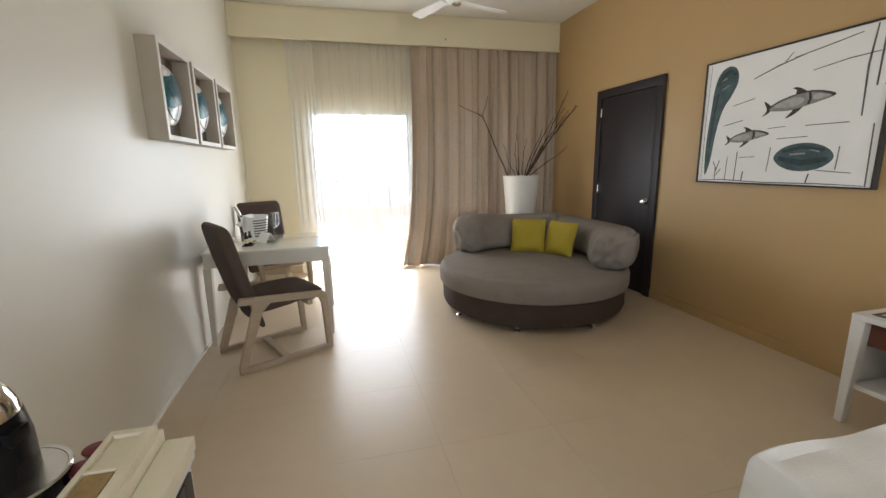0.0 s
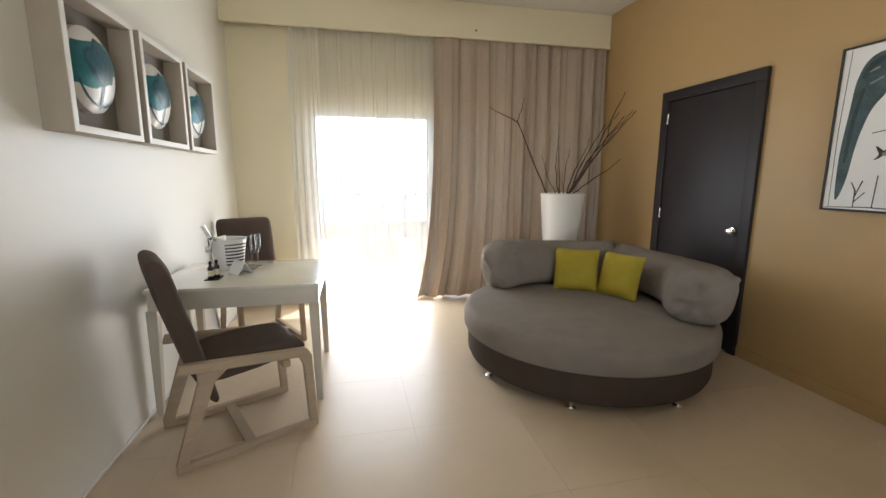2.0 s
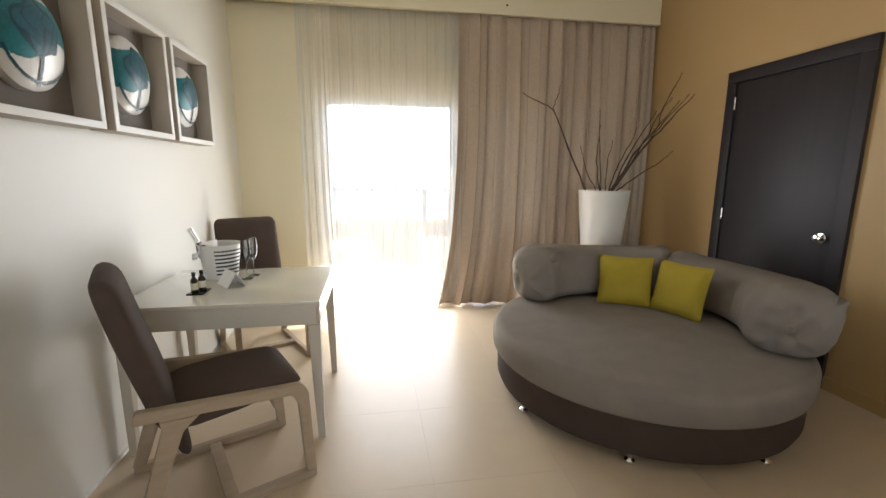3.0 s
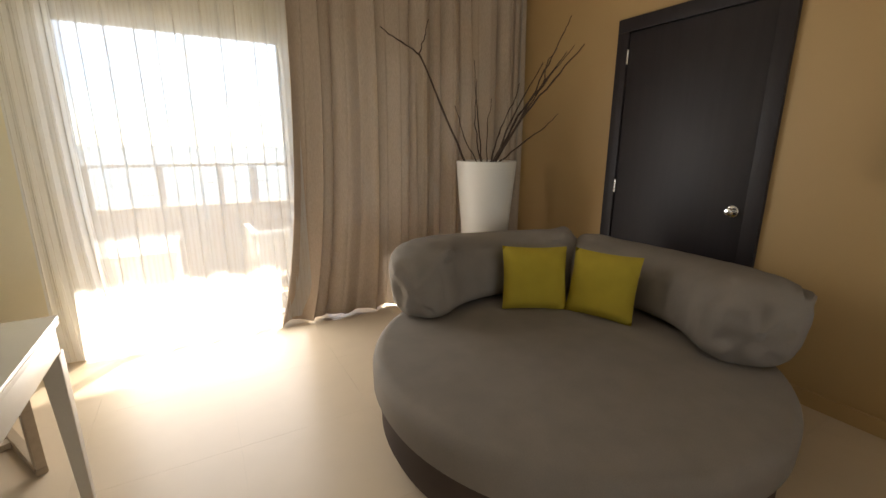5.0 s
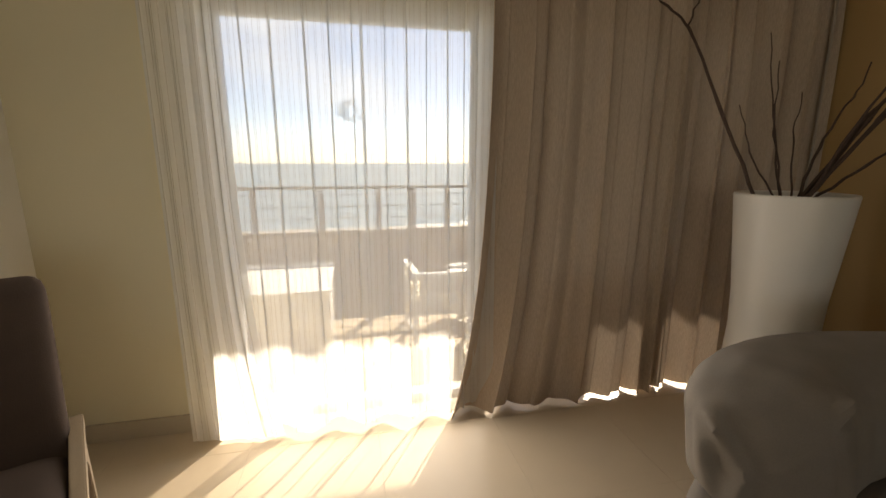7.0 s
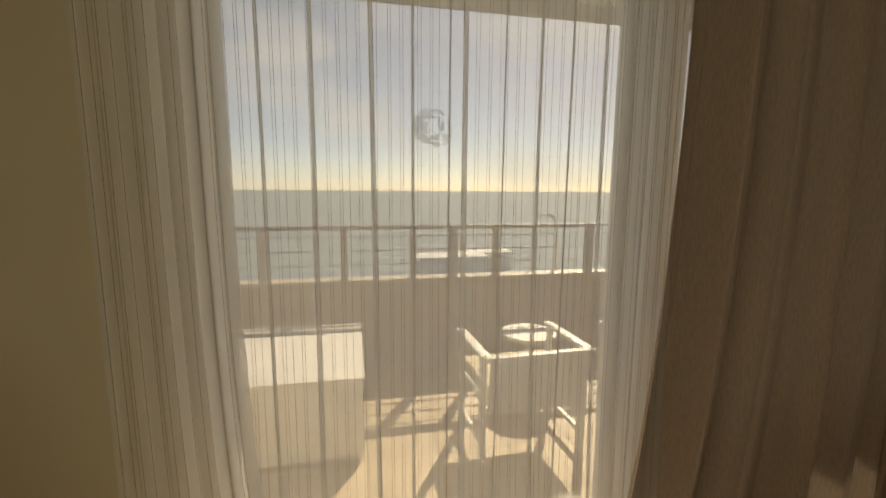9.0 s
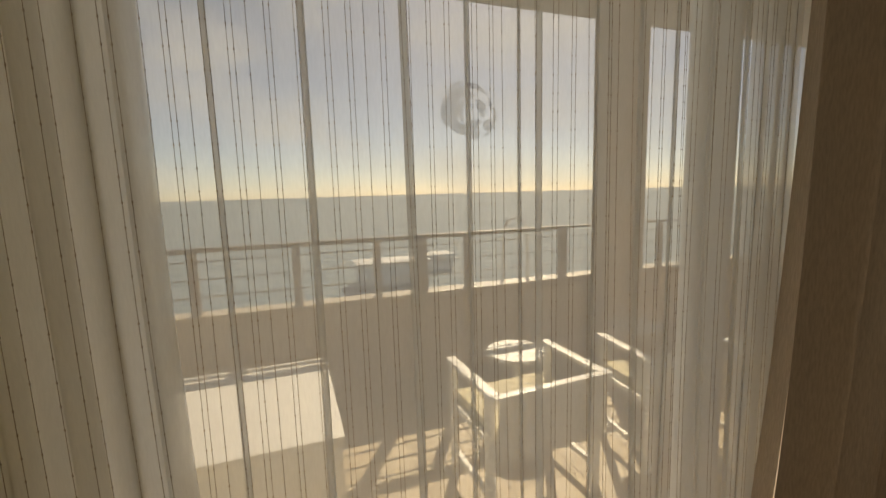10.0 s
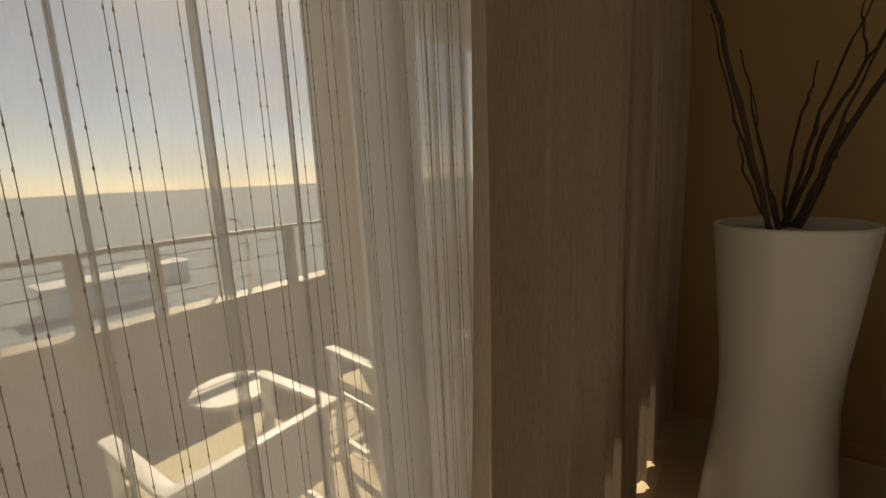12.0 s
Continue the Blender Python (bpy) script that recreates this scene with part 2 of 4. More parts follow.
def lathe_bm(profile, seg=40, cx=0.0, cy=0.0, cap=True):
    bm = bm_new()
    rings = []
    for r, z in profile:
        rings.append([bm.verts.new((cx + r * math.cos(2 * math.pi * i / seg), cy + r * math.sin(2 * math.pi * i / seg), z)) for i in range(seg)])
    for a, b in zip(rings, rings[1:]):
        for i in range(seg):
            j = (i + 1) % seg
            bm.faces.new((a[i], a[j], b[j], b[i]))
    if cap:
        bm.faces.new(list(reversed(rings[0])))
        bm.faces.new(rings[-1])
    return bm


def tube_into(bm, pts, radii, seg=8):
    pts = [Vector(p) for p in pts]
    rings = []
    side = Vector((0.31, 0.87, 0.38))
    for i, p in enumerate(pts):
        d = (pts[min(i + 1, len(pts) - 1)] - pts[max(i - 1, 0)]).normalized()
        a = d.cross(side).normalized()
        b = d.cross(a)
        r = radii[i] if isinstance(radii, (list, tuple)) else radii
        rings.append([bm.verts.new(p + r * (a * math.cos(2 * math.pi * k / seg) + b * math.sin(2 * math.pi * k / seg))) for k in range(seg)])
    for A, B in zip(rings, rings[1:]):
        for k in range(seg):
            j = (k + 1) % seg
            bm.faces.new((A[k], A[j], B[j], B[k]))
    bm.faces.new(list(reversed(rings[0])))
    bm.faces.new(rings[-1])


def tube_bm(pts, radii, seg=8):
    bm = bm_new()
    tube_into(bm, pts, radii, seg)
    return bm


def prism_bm(outline, axis, a, b, bevel=0.0):
    """Pulls a flat outline along an axis from a to b."""
    bm = bm_new()

    def at(u, v, w):
        return {"x": (w, u, v), "y": (u, w, v), "z": (u, v, w)}[axis]
    lo = [bm.verts.new(at(u, v, a)) for u, v in outline]
    hi = [bm.verts.new(at(u, v, b)) for u, v in outline]
    bm.faces.new(lo)
    bm.faces.new(list(reversed(hi)))
    k = len(outline)
    for i in range(k):
        j = (i + 1) % k
        bm.faces.new((lo[j], lo[i], hi[i], hi[j]))
    bmesh.ops.recalc_face_normals(bm, faces=bm.faces)
    if bevel:
        bmesh.ops.bevel(bm, geom=list(bm.edges), offset=bevel, segments=2, affect="EDGES")
    return bm


def pane_bm(x0, x1, y, z0, z1, side=-1):
    bm = bm_new()
    q = [(x0, y, z0), (x1, y, z0), (x1, y, z1), (x0, y, z1)]
    bm.faces.new([bm.verts.new(p) for p in (q if side < 0 else q[::-1])])
    return bm


def mesh_of(name, bm, material, smooth=True):
    if len(bm.faces) > 1:
        bmesh.ops.recalc_face_normals(bm, faces=bm.faces)
    me = bpy.data.meshes.new(name)
    bm.to_mesh(me)
    bm.free()
    me.materials.append(material)
    if smooth:
        for p in me.polygons:
            p.use_smooth = True
        me.set_sharp_from_angle(angle=radians(38))
    return me


def part(name, bm, material, parent=None, label="", smooth=True):
    ob = new(name, mesh_of(name, bm, material, smooth))
    if parent is not None:
        ob.parent = parent
    if label:
        ob["label"] = label
    return ob


def thing(name, label, category, group="", at=(0, 0, 0), turn=0.0, kind=""):
    ob = new(name)
    ob.empty_display_size = 0.1
    ob.matrix_basis = pose(*at, 0, 0, turn)
    return tagged(ob, label, category, group, kind)


def structure(name, bm, material, label="", smooth=False):
    return tagged(part(name, bm, material, None, label, smooth), category="", kind="structure")


def soften(ob, levels=2):
    s = ob.modifiers.new("soft", "SUBSURF")
    s.levels = s.render_levels = levels
    return ob


# ---- the room ----
XR = 4.026       # right wall
YW = 7.62        # window wall, inner face
YB = -1.6        # wall behind
ZC = 3.12        # ceiling
OX0, OX1, OZ = 0.745, 3.72, 2.05   # glazed opening

structure("wall_left", box_bm(-0.2, 0, YB, YW + 0.2, -0.05, ZC + 0.1), M_LEFT, "smooth pale off-white painted wall")
structure("wall_right", box_bm(XR, XR + 0.2, YB, YW + 0.2, -0.05, ZC + 0.1), M_TAN, "tan painted wall with matt finish")
# unseen back wall; its window is made up to hold the fill lamp
wb = box_bm(-0.2, 0.5, YB - 0.2, YB, -0.05, ZC + 0.1)
add_box(wb, 3.5, XR + 0.2, YB - 0.2, YB, -0.05, ZC + 0.1)
add_box(wb, 0.5, 3.5, YB - 0.2, YB, -0.05, 0.3)
add_box(wb, 0.5, 3.5, YB - 0.2, YB, 2.4, ZC + 0.1)
structure("wall_back", wb, M_CREAM, "plain cream painted wall with an added wide window")
win2 = tagged(thing("window_2", "added white framed window in the unseen cream wall", "window"), kind="structure")
for a in ((0.5, 0.56, 0.3, 2.4), (3.44, 3.5, 0.3, 2.4), (1.97, 2.03, 0.36, 2.34), (0.56, 3.44, 0.3, 0.36), (0.56, 3.44, 2.34, 2.4)):
    part("window_frame", box_bm(a[0], a[1], YB - 0.13, YB - 0.07, a[2], a[3], 0.003), M_ALU, win2)
for a in ((0.56, 1.97), (2.03, 3.44)):
    part("pane", pane_bm(a[0], a[1], YB - 0.10, 0.36, 2.34, 1), M_GLASS, win2, smooth=False).visible_shadow = False
wbm = box_bm(0, OX0, YW, YW + 0.2, 0, ZC)
add_box(wbm, OX1, XR, YW, YW + 0.2, 0, ZC)
add_box(wbm, OX0, OX1, YW, YW + 0.2, OZ, ZC)
structure("wall_window", wbm, M_CREAM, "cream painted wall around the sliding glass door")
structure("ceiling", box_bm(-0.2, XR + 0.2, YB - 0.2, YW + 0.2, ZC, ZC + 0.15), M_CEIL, "plain white painted ceiling")
bk = box_bm(0.002, XR - 0.002, 7.445, 7.475, 2.775, ZC - 0.002, 0.002)
add_box(bk, 0.002, XR - 0.002, 7.43, 7.475, 2.765, 2.782)
structure("bulkhead", bk, M_CREAM, "cream painted pelmet box hiding the curtain track")
sensor = thing("alarm_sensor", "tiny dark round sensor on the cream pelmet", "sensor", at=(2.47, 7.44, 2.85))
part("lens", lathe_bm([(0.001, 0), (0.009, 0.001), (0.009, 0.006), (0.001, 0.008)], 12), M_BLACK, sensor).matrix_basis = pose(0, 0.004, 0, 90)
structure("floor", box_bm(-0.2, XR + 0.2, YB - 0.2, YW + 0.2, -0.06, -0.004), M_GROUT, "beige polished floor tiles with thin joints")
sk = box_bm(0.0, 0.010, YB, YW, 0, 0.016, 0.003)
structure("baseboard_left", sk, M_WHITE, "thin white sealing bead along the wall")
structure("baseboard_window", box_bm(0.012, OX0, YW - 0.012, YW, 0, 0.095, 0.002), M_BASEB, "beige tile skirting")
bs = box_bm(XR - 0.012, XR, YB, 5.456, 0, 0.085, 0.002)
add_box(bs, XR - 0.012, XR, 6.49, YW, 0, 0.085, 0.002)
structure("baseboard_right", bs, M_TAN, "tan painted skirting")

# door in the tan wall
door = tagged(thing("door_1", "closed dark espresso wooden door in the tan wall", "door", at=(XR, 0, 0)), kind="structure")
DY0, DY1 = 5.456, 6.488
part("jamb", box_bm(-0.03, -0.001, DY0, DY0 + 0.085, 0, 2.035, 0.004), M_DOOR, door)
part("jamb", box_bm(-0.03, -0.001, DY1 - 0.085, DY1, 0, 2.035, 0.004), M_DOOR, door)
part("lintel", box_bm(-0.031, -0.001, DY0, DY1, 2.035, 2.12, 0.004), M_DOOR, door)
leaf = part("leaf", box_bm(-0.016, -0.001, DY0 + 0.09, DY1 - 0.09, 0.008, 2.03, 0.002), M_DOOR, door)
part("stop_gap", box_bm(-0.004, -0.0005, DY0 + 0.085, DY1 - 0.085, 0.002, 2.035), M_BLACK, door)
for hz in (1.88, 1.03, 0.25):
    part("hinge", tube_bm([(-0.024, DY1 - 0.088, hz - 0.045), (-0.024, DY1 - 0.088, hz + 0.045)], 0.008, 10), M_STEEL, door)
kn = part("door_knob", lathe_bm([(0.001, 0), (0.033, 0), (0.033, 0.008), (0.03, 0.011), (0.012, 0.012), (0.011, 0.028), (0.02, 0.032), (0.024, 0.042), (0.018, 0.052), (0.001, 0.054)], 28), M_CHROME, door, "round chrome door knob")
kn.matrix_basis = pose(-0.016, 5.604, 0.949, 0, -90, 0)

# sliding glass door
win = tagged(thing("window_1", "white framed sliding glass door to the balcony", "sliding door", at=(0, 0, 0)), kind="structure")
GY = 7.70
def frame_bar(x0, x1, z0, z1, y0=GY - 0.03, y1=GY + 0.03):
    return part("window_frame", box_bm(x0, x1, y0, y1, z0, z1, 0.004), M_ALU, win)
frame_bar(OX0, 0.81, 0.0, OZ)
frame_bar(3.66, OX1, 0.0, OZ)
frame_bar(0.81, 3.66, 1.975, OZ)
frame_bar(0.81, 3.66, 0.0, 0.035)
frame_bar(1.985, 2.075, 0.035, 1.975, GY - 0.035, GY)
frame_bar(2.075, 2.175, 0.035, 1.975, GY, GY + 0.045)
for x0, x1, y in ((0.81, 1.985, GY - 0.012), (2.175, 3.66, GY + 0.02)):
    g = part("pane", pane_bm(x0, x1, y, 0.035, 1.975), M_GLASS, win, "clear glass pane", smooth=False)
    g.visible_shadow = False

# frosted palm-leaf roundel on the glass
decal = tagged(thing("glass_sticker", "round frosted leaf sticker on the glass pane", "sticker", at=(1.385, GY - 0.0165, 1.572)))
lb = bm_new()


def blade(a0, a1, r, w0, w1):
    """A curved leaf from angle a0 to a1 at radius r."""
    n = 9
    ins, outs = [], []
    for i in range(n + 1):
        u = i / n
        t = radians(a0 + (a1 - a0) * u)
        w = (w0 + (w1 - w0) * u) * math.sin(math.pi * (0.12 + 0.8 * u))
        ins.append(lb.verts.new(((r - w) * math.cos(t), 0, (r - w) * math.sin(t))))
        outs.append(lb.verts.new(((r + w) * math.cos(t), 0, (r + w) * math.sin(t))))
    for i in range(n):
        lb.faces.new((ins[i], outs[i], outs[i + 1], ins[i + 1]))


for args in ((95, 265, 0.038, 0.012, 0.013), (40, 100, 0.045, 0.002, 0.008), (-48, -18, 0.040, 0.009, 0.008), (-92, -62, 0.041, 0.010, 0.008), (5, 35, 0.043, 0.003, 0.004), (70, 120, 0.028, 0.006, 0.005), (120, 235, 0.020, 0.006, 0.006), (150, 215, 0.052, 0.004, 0.005), (215, 262, 0.030, 0.005, 0.004), (-60, 8, 0.050, 0.003, 0.004), (100, 150, 0.052, 0.003, 0.003), (-20, 62, 0.024, 0.009, 0.008), (-110, -35, 0.024, 0.010, 0.007)):
    blade(*args)
bmesh.ops.scale(lb, vec=(1.13, 1.0, 1.13), verts=lb.verts)
part("leaf_print", lb, M_DECAL, decal)


# ---- curtains ----
def hang(bm, x0, x1, y0, z0, z1, waves, amp, squeeze, nu, nv, seed, flare=0.0):
    """A folded cloth with deep uneven folds."""
    rnd = random.Random(seed)
    ph = [rnd.uniform(-0.7, 0.7) for _ in range(int(waves) + 3)]
    am = [rnd.uniform(0.45, 1.35) for _ in range(int(waves) + 3)]

    def point(s, h):
        w = s * waves
        i = int(w)
        f = w - i
        f = f * f * (3 - 2 * f)
        phase = 2 * math.pi * w - 1.5 + ph[i] * (1 - f) + ph[i + 1] * f + 0.35 * (1 - h) * math.sin(5 * s + 2)
        a = amp * (am[i] * (1 - f) + am[i + 1] * f) * (0.75 + 0.45 * (1 - h))
        x = x0 + (x1 - x0) * s + squeeze * math.sin(2 * phase) + flare * (1 - h) ** 4 * (1 - s)
        y = y0 + a * (math.sin(phase) + 0.30 * math.sin(2.37 * phase + 1.1)) + 0.012 * math.sin(3 * h + 9 * s) - 0.03 * min(1.0, 3 * (1 - h))
        z = z0 + (z1 - z0) * h
        if h == 0:
            z += 0.006 * math.sin(phase * 1.3 + 1)
        return Vector((x, y, z))
    grid = [[bm.verts.new(point(i / nu, j / nv)) for j in range(nv + 1)] for i in range(nu + 1)]
    for i in range(nu):
        for j in range(nv):
            bm.faces.new((grid[i][j], grid[i + 1][j], grid[i + 1][j + 1], grid[i][j + 1]))


sheer = thing("sheer_curtain", "white sheer curtain with beaded dark vertical threads", "curtain")
srnd = random.Random(21)
SX0, SX1 = 0.86, 2.07
# place along the rail, width and overlap of each narrow pleat
PLEATS = []
for px, wide, fold in ((0.940, 0.010, 0.024), (1.062, 0.011, 0.028), (1.195, 0.011, 0.030), (1.300, 0.009, 0.022), (1.402, 0.008, 0.016), (1.442, 0.013, 0.036), (1.545, 0.009, 0.018), (1.640, 0.010, 0.026), (1.735, 0.009, 0.018), (1.822, 0.011, 0.028), (1.90, 0.010, 0.020), (1.975, 0.010, 0.022)):
    PLEATS.append(((px - SX0) / (SX1 - SX0), srnd.uniform(0.010, 0.024), wide, srnd.uniform(-0.02, 0.02), fold))


def sheer_at(s, h):
    """Mostly flat voile with narrow pleats that stand towards the room."""
    x = SX0 + (SX1 - SX0) * s
    y = 7.515 + 0.010 * math.sin(17 * s + 0.6) * (1.2 - 0.5 * h) + 0.006 * math.sin(41 * s + 2 * h)
    for c, d, w, drift, fold in PLEATS:
        q = (s - c - drift * (1 - h)) / w
        if abs(q) < 4:
            e = math.exp(-q * q)
            y -= d * e * (0.8 + 0.4 * (1 - h))
            x -= fold * q * e * (1.2 - 0.25 * h)
    y -= 0.034 * (1 - h) ** 5 * (1 + math.sin(31 * s + 0.9 + 0.5 * math.sin(9 * s)))
    z = 0.035 + 2.745 * h
    if h == 0:
        z += 0.010 * math.sin(23 * s)
    return Vector((x, y, z))


def sheet_bm(fn, nu, nv):
    bm = bm_new()
    grid = [[bm.verts.new(fn(i / nu, j / nv)) for j in range(nv + 1)] for i in range(nu + 1)]
    for i in range(nu):
        for j in range(nv):
            bm.faces.new((grid[i][j], grid[i + 1][j], grid[i + 1][j + 1], grid[i][j + 1]))
    return bm


part("voile", sheet_bm(sheer_at, 620, 20), M_SHEER, sheer)


def gather_at(s, h):
    x = 0.575 + (0.30 + 0.13 * (1 - h) ** 6) * s + 0.004 * math.sin(60 * s)
    y = 7.505 + 0.006 * min(1.0, 0.15 + 1.6 * s) * math.sin(2 * math.pi * 5 * s + 1.5 * math.sin(8 * s) + 0.8 * math.sin(3 * h)) * (0.7 + 0.4 * (1 - h)) - 0.05 * (1 - h) ** 8 * s
    return Vector((x, y, 0.012 + 2.768 * h))


part("gathered_edge", sheet_bm(gather_at, 230, 16), M_GATHER, sheer, "densely gathered white voile")


def gather_right_at(s, h):
    x = 1.985 + 0.17 * s + 0.003 * math.sin(50 * s)
    y = 7.54 + 0.014 * math.sin(2 * math.pi * 4 * s + 0.7 * math.sin(3 * h + 1)) * (0.7 + 0.4 * (1 - h))
    return Vector((x, y, 0.02 + 2.76 * h))


part("gathered_edge", sheet_bm(gather_right_at, 80, 16), M_GATHER, sheer, "densely gathered white voile")
tb = bm_new()
pattern = [0.0057, 0.0184, 0.0057, 0.0142, 0.0184]
NZ = 90


def thread(fn, s, k):
    pts, rad = [], []
    for j in range(NZ):
        for d, r in ((0.0, 0.00046), (0.42, 0.00046), (0.5, 0.0013 if (j * 5 + k * 3) % 7 else 0.0006), (0.58, 0.00046)):
            p = fn(s, (j + d) / NZ)
            pts.append((p.x, p.y - 0.0012, p.z))
            rad.append(r)
    tube_into(tb, pts, rad, 3)


s, k = 0.004, 0
while s < 0.997:
    thread(sheer_at, s, k)
    s += pattern[k % 5]
    k += 1
for k in range(13):
    thread(gather_at, 0.03 + 0.074 * k + (0.012 if k % 3 else 0), k)
part("threads", tb, M_THREAD, sheer, "fine dark beaded threads")

drape = thing("drape", "heavy taupe drape hanging in deep folds to the floor", "curtain")
for x0, x1, n, sd, fl in ((2.025, 3.12, 5.5, 11, -0.19), (2.94, 4.018, 6, 14, 0.0)):
    db = bm_new()
    hang(db, x0, x1, 7.495 if fl else 7.52, 0.018, 2.78, n, 0.040, 0.012, 300, 14, sd, flare=fl)
    part("panel", db, M_DRAPE, drape)
track = thing("curtain_track", "white ceiling curtain track inside the pelmet", "curtain track")
part("rail", box_bm(0.02, XR - 0.02, 7.505, 7.53, 2.80, 2.815), M_WHITE, track)
cord = thing("curtain_wand", "thin taupe draw wand at the wall edge of the drape", "wand")
part("rod", tube_bm([(3.965, 7.47, 2.78), (3.965, 7.47, 0.9)], 0.007, 8), M_FRAMEBOX, cord)


# ---- round sofa ----
SC = (2.82, 5.67)
sofa = thing("round_sofa", "round grey two-tone daybed sofa with bolster backrests", "sofa", at=(SC[0], SC[1], 0))
part("base", lathe_bm([(0.02, 0.055), (0.80, 0.055), (0.835, 0.065), (0.85, 0.10), (0.852, 0.243), (0.845, 0.252), (0.02, 0.252)], 96), M_BASE, sofa, "dark brown upholstered drum base")
SEAT = [(0.02, 0.253), (0.845, 0.253), (0.872, 0.263), (0.882, 0.285)]
for q in range(13):
    t = radians(7.5 * q)
    SEAT.append((0.822 + 0.061 * math.cos(t) ** 0.85, 0.362 + 0.062 * math.sin(t)))
SEAT += [(0.74, 0.4275), (0.62, 0.4305), (0.50, 0.4325), (0.30, 0.435), (0.02, 0.436)]
part("seat_cushion", lathe_bm(SEAT, 120), M_SEAT, sofa, "thick grey microfibre seat")
part("seat_seam", lathe_bm([(0.846, 0.2475), (0.858, 0.2485), (0.860, 0.2525), (0.858, 0.2565), (0.846, 0.2575)], 96, cap=False), M_BASE, sofa, "dark sewn seam line")
for a in (193, 237, 284, 325, 20, 60, 100, 145):
    x, y = 0.80 * math.cos(radians(a)), 0.80 * math.sin(radians(a))
    f = part("foot", lathe_bm([(0.018, 0.0), (0.026, 0.004), (0.026, 0.018), (0.014, 0.03), (0.014, 0.06)], 14), M_CHROME, sofa, "small chrome caster foot")
    f.matrix_basis = pose(x, y, 0)


def bolster(a0, a1, seed, r_mid=0.735, thick=0.185, height=0.365, z0=0.428):
    """A fat bolster bent round the seat's rim, with flat sewn ends, tucks and creases."""
    bm = bm_new()
    N, S = 96, 64
    rnd = random.Random(seed)
    # each tuck: which end, its angle round the section, its reach along the bolster, its height
    tucks = [(end, rnd.uniform(0.5, 2.7), rnd.uniform(0.07, 0.20), rnd.uniform(0.010, 0.022), rnd.uniform(-1.2, 1.2)) for end in (0, 1) for _ in range(8)]
    rings = []
    for i in range(N + 1):
        u = i / N
        a = radians(a0 + (a1 - a0) * u)
        e = min(u, 1 - u)
        k = 1.0 if e > 0.09 else 0.82 + 0.18 * math.sqrt(max(0.0, 1 - (1 - e / 0.09) ** 2))
        slump = 1 + 0.045 * math.sin(5 * u + seed)
        ring = []
        for j in range(S):
            t = 2 * math.pi * j / S
            cx, cz = math.cos(t), math.sin(t)
            sx = math.copysign(abs(cx) ** 0.78, cx)
            sz = math.copysign(abs(cz) ** (0.82 if cz > 0 else 0.45), cz)
            bulge = 0.05 * noise.noise((4 * u + seed, cx * 1.6, cz * 1.6)) + 0.018 * noise.noise((15 * u + seed, cx * 5, cz * 5))
            crease = 0.0
            if sz > -0.3:
                for end, at, reach, tall, bend in tucks:
                    d = u if end == 0 else 1 - u
                    tall *= min(1.0, 0.12 + d / 0.05)
                    if d < reach:
                        q = (t - at - bend * d) / (0.10 + 0.5 * d)
                        crease += tall * math.exp(-q * q) * (1 - d / reach) ** 0.7
                        q2 = (t - at - bend * d - 0.17) / 0.09
                        crease -= 0.7 * tall * math.exp(-q2 * q2) * (1 - d / reach)
            r = r_mid + 0.02 * sz + (thick * (1 + bulge) * k + crease) * sx
            z = z0 + height / 2 * slump * (1 + sz * (1 + bulge * 0.7) * (k if sz > 0 else 1.0)) + crease * max(0.0, sz)
            ring.append(bm.verts.new((r * math.cos(a), r * math.sin(a), max(z, z0))))
        rings.append(ring)
    for A, B in zip(rings, rings[1:]):
        for j in range(S):
            q = (j + 1) % S
            bm.faces.new((A[j], A[q], B[q], B[j]))
    for ring, inner in ((rings[0], rings[5]), (rings[-1], rings[-6])):
        mid = sum((v.co for v in ring), Vector()) / S
        step = (mid - sum((v.co for v in inner), Vector()) / S).normalized()
        last = ring
        # the end panel: a soft slack face that sags into shallow folds
        for f, d in ((0.97, 0.012), (0.91, 0.026), (0.82, 0.037), (0.70, 0.046), (0.54, 0.053), (0.36, 0.057), (0.18, 0.059)):
            nxt = []
            for j, v in enumerate(ring):
                t = 2 * math.pi * j / S
                even = sum((ring[(j + q) % S].co for q in range(-4, 5)), Vector()) / 9
                base = v.co.lerp(even, min(1.0, 3 * (1 - f) + 0.4))
                fold = 0.036 * min(1.0, 3 * (1 - f)) * noise.noise((f * math.cos(t) * 2.6 + seed, f * math.sin(t) * 2.6, seed))
                nxt.append(bm.verts.new(mid + (base - mid) * f + step * (d + fold)))
            for j in range(S):
                q = (j + 1) % S
                bm.faces.new((last[j], last[q], nxt[q], nxt[j]))
            last = nxt
        cc = bm.verts.new(mid + step * 0.06)
        for j in range(S):
            bm.faces.new((last[j], last[(j + 1) % S], cc))
    return bm


for a0, a1, sd, th, hh in ((42, 131, 3, 0.187, 0.37), (-50, 40, 8, 0.20, 0.345)):
    part("bolster", bolster(a0, a1, sd, thick=th, height=hh), M_SEAT, sofa, "puckered grey bolster back cushion")


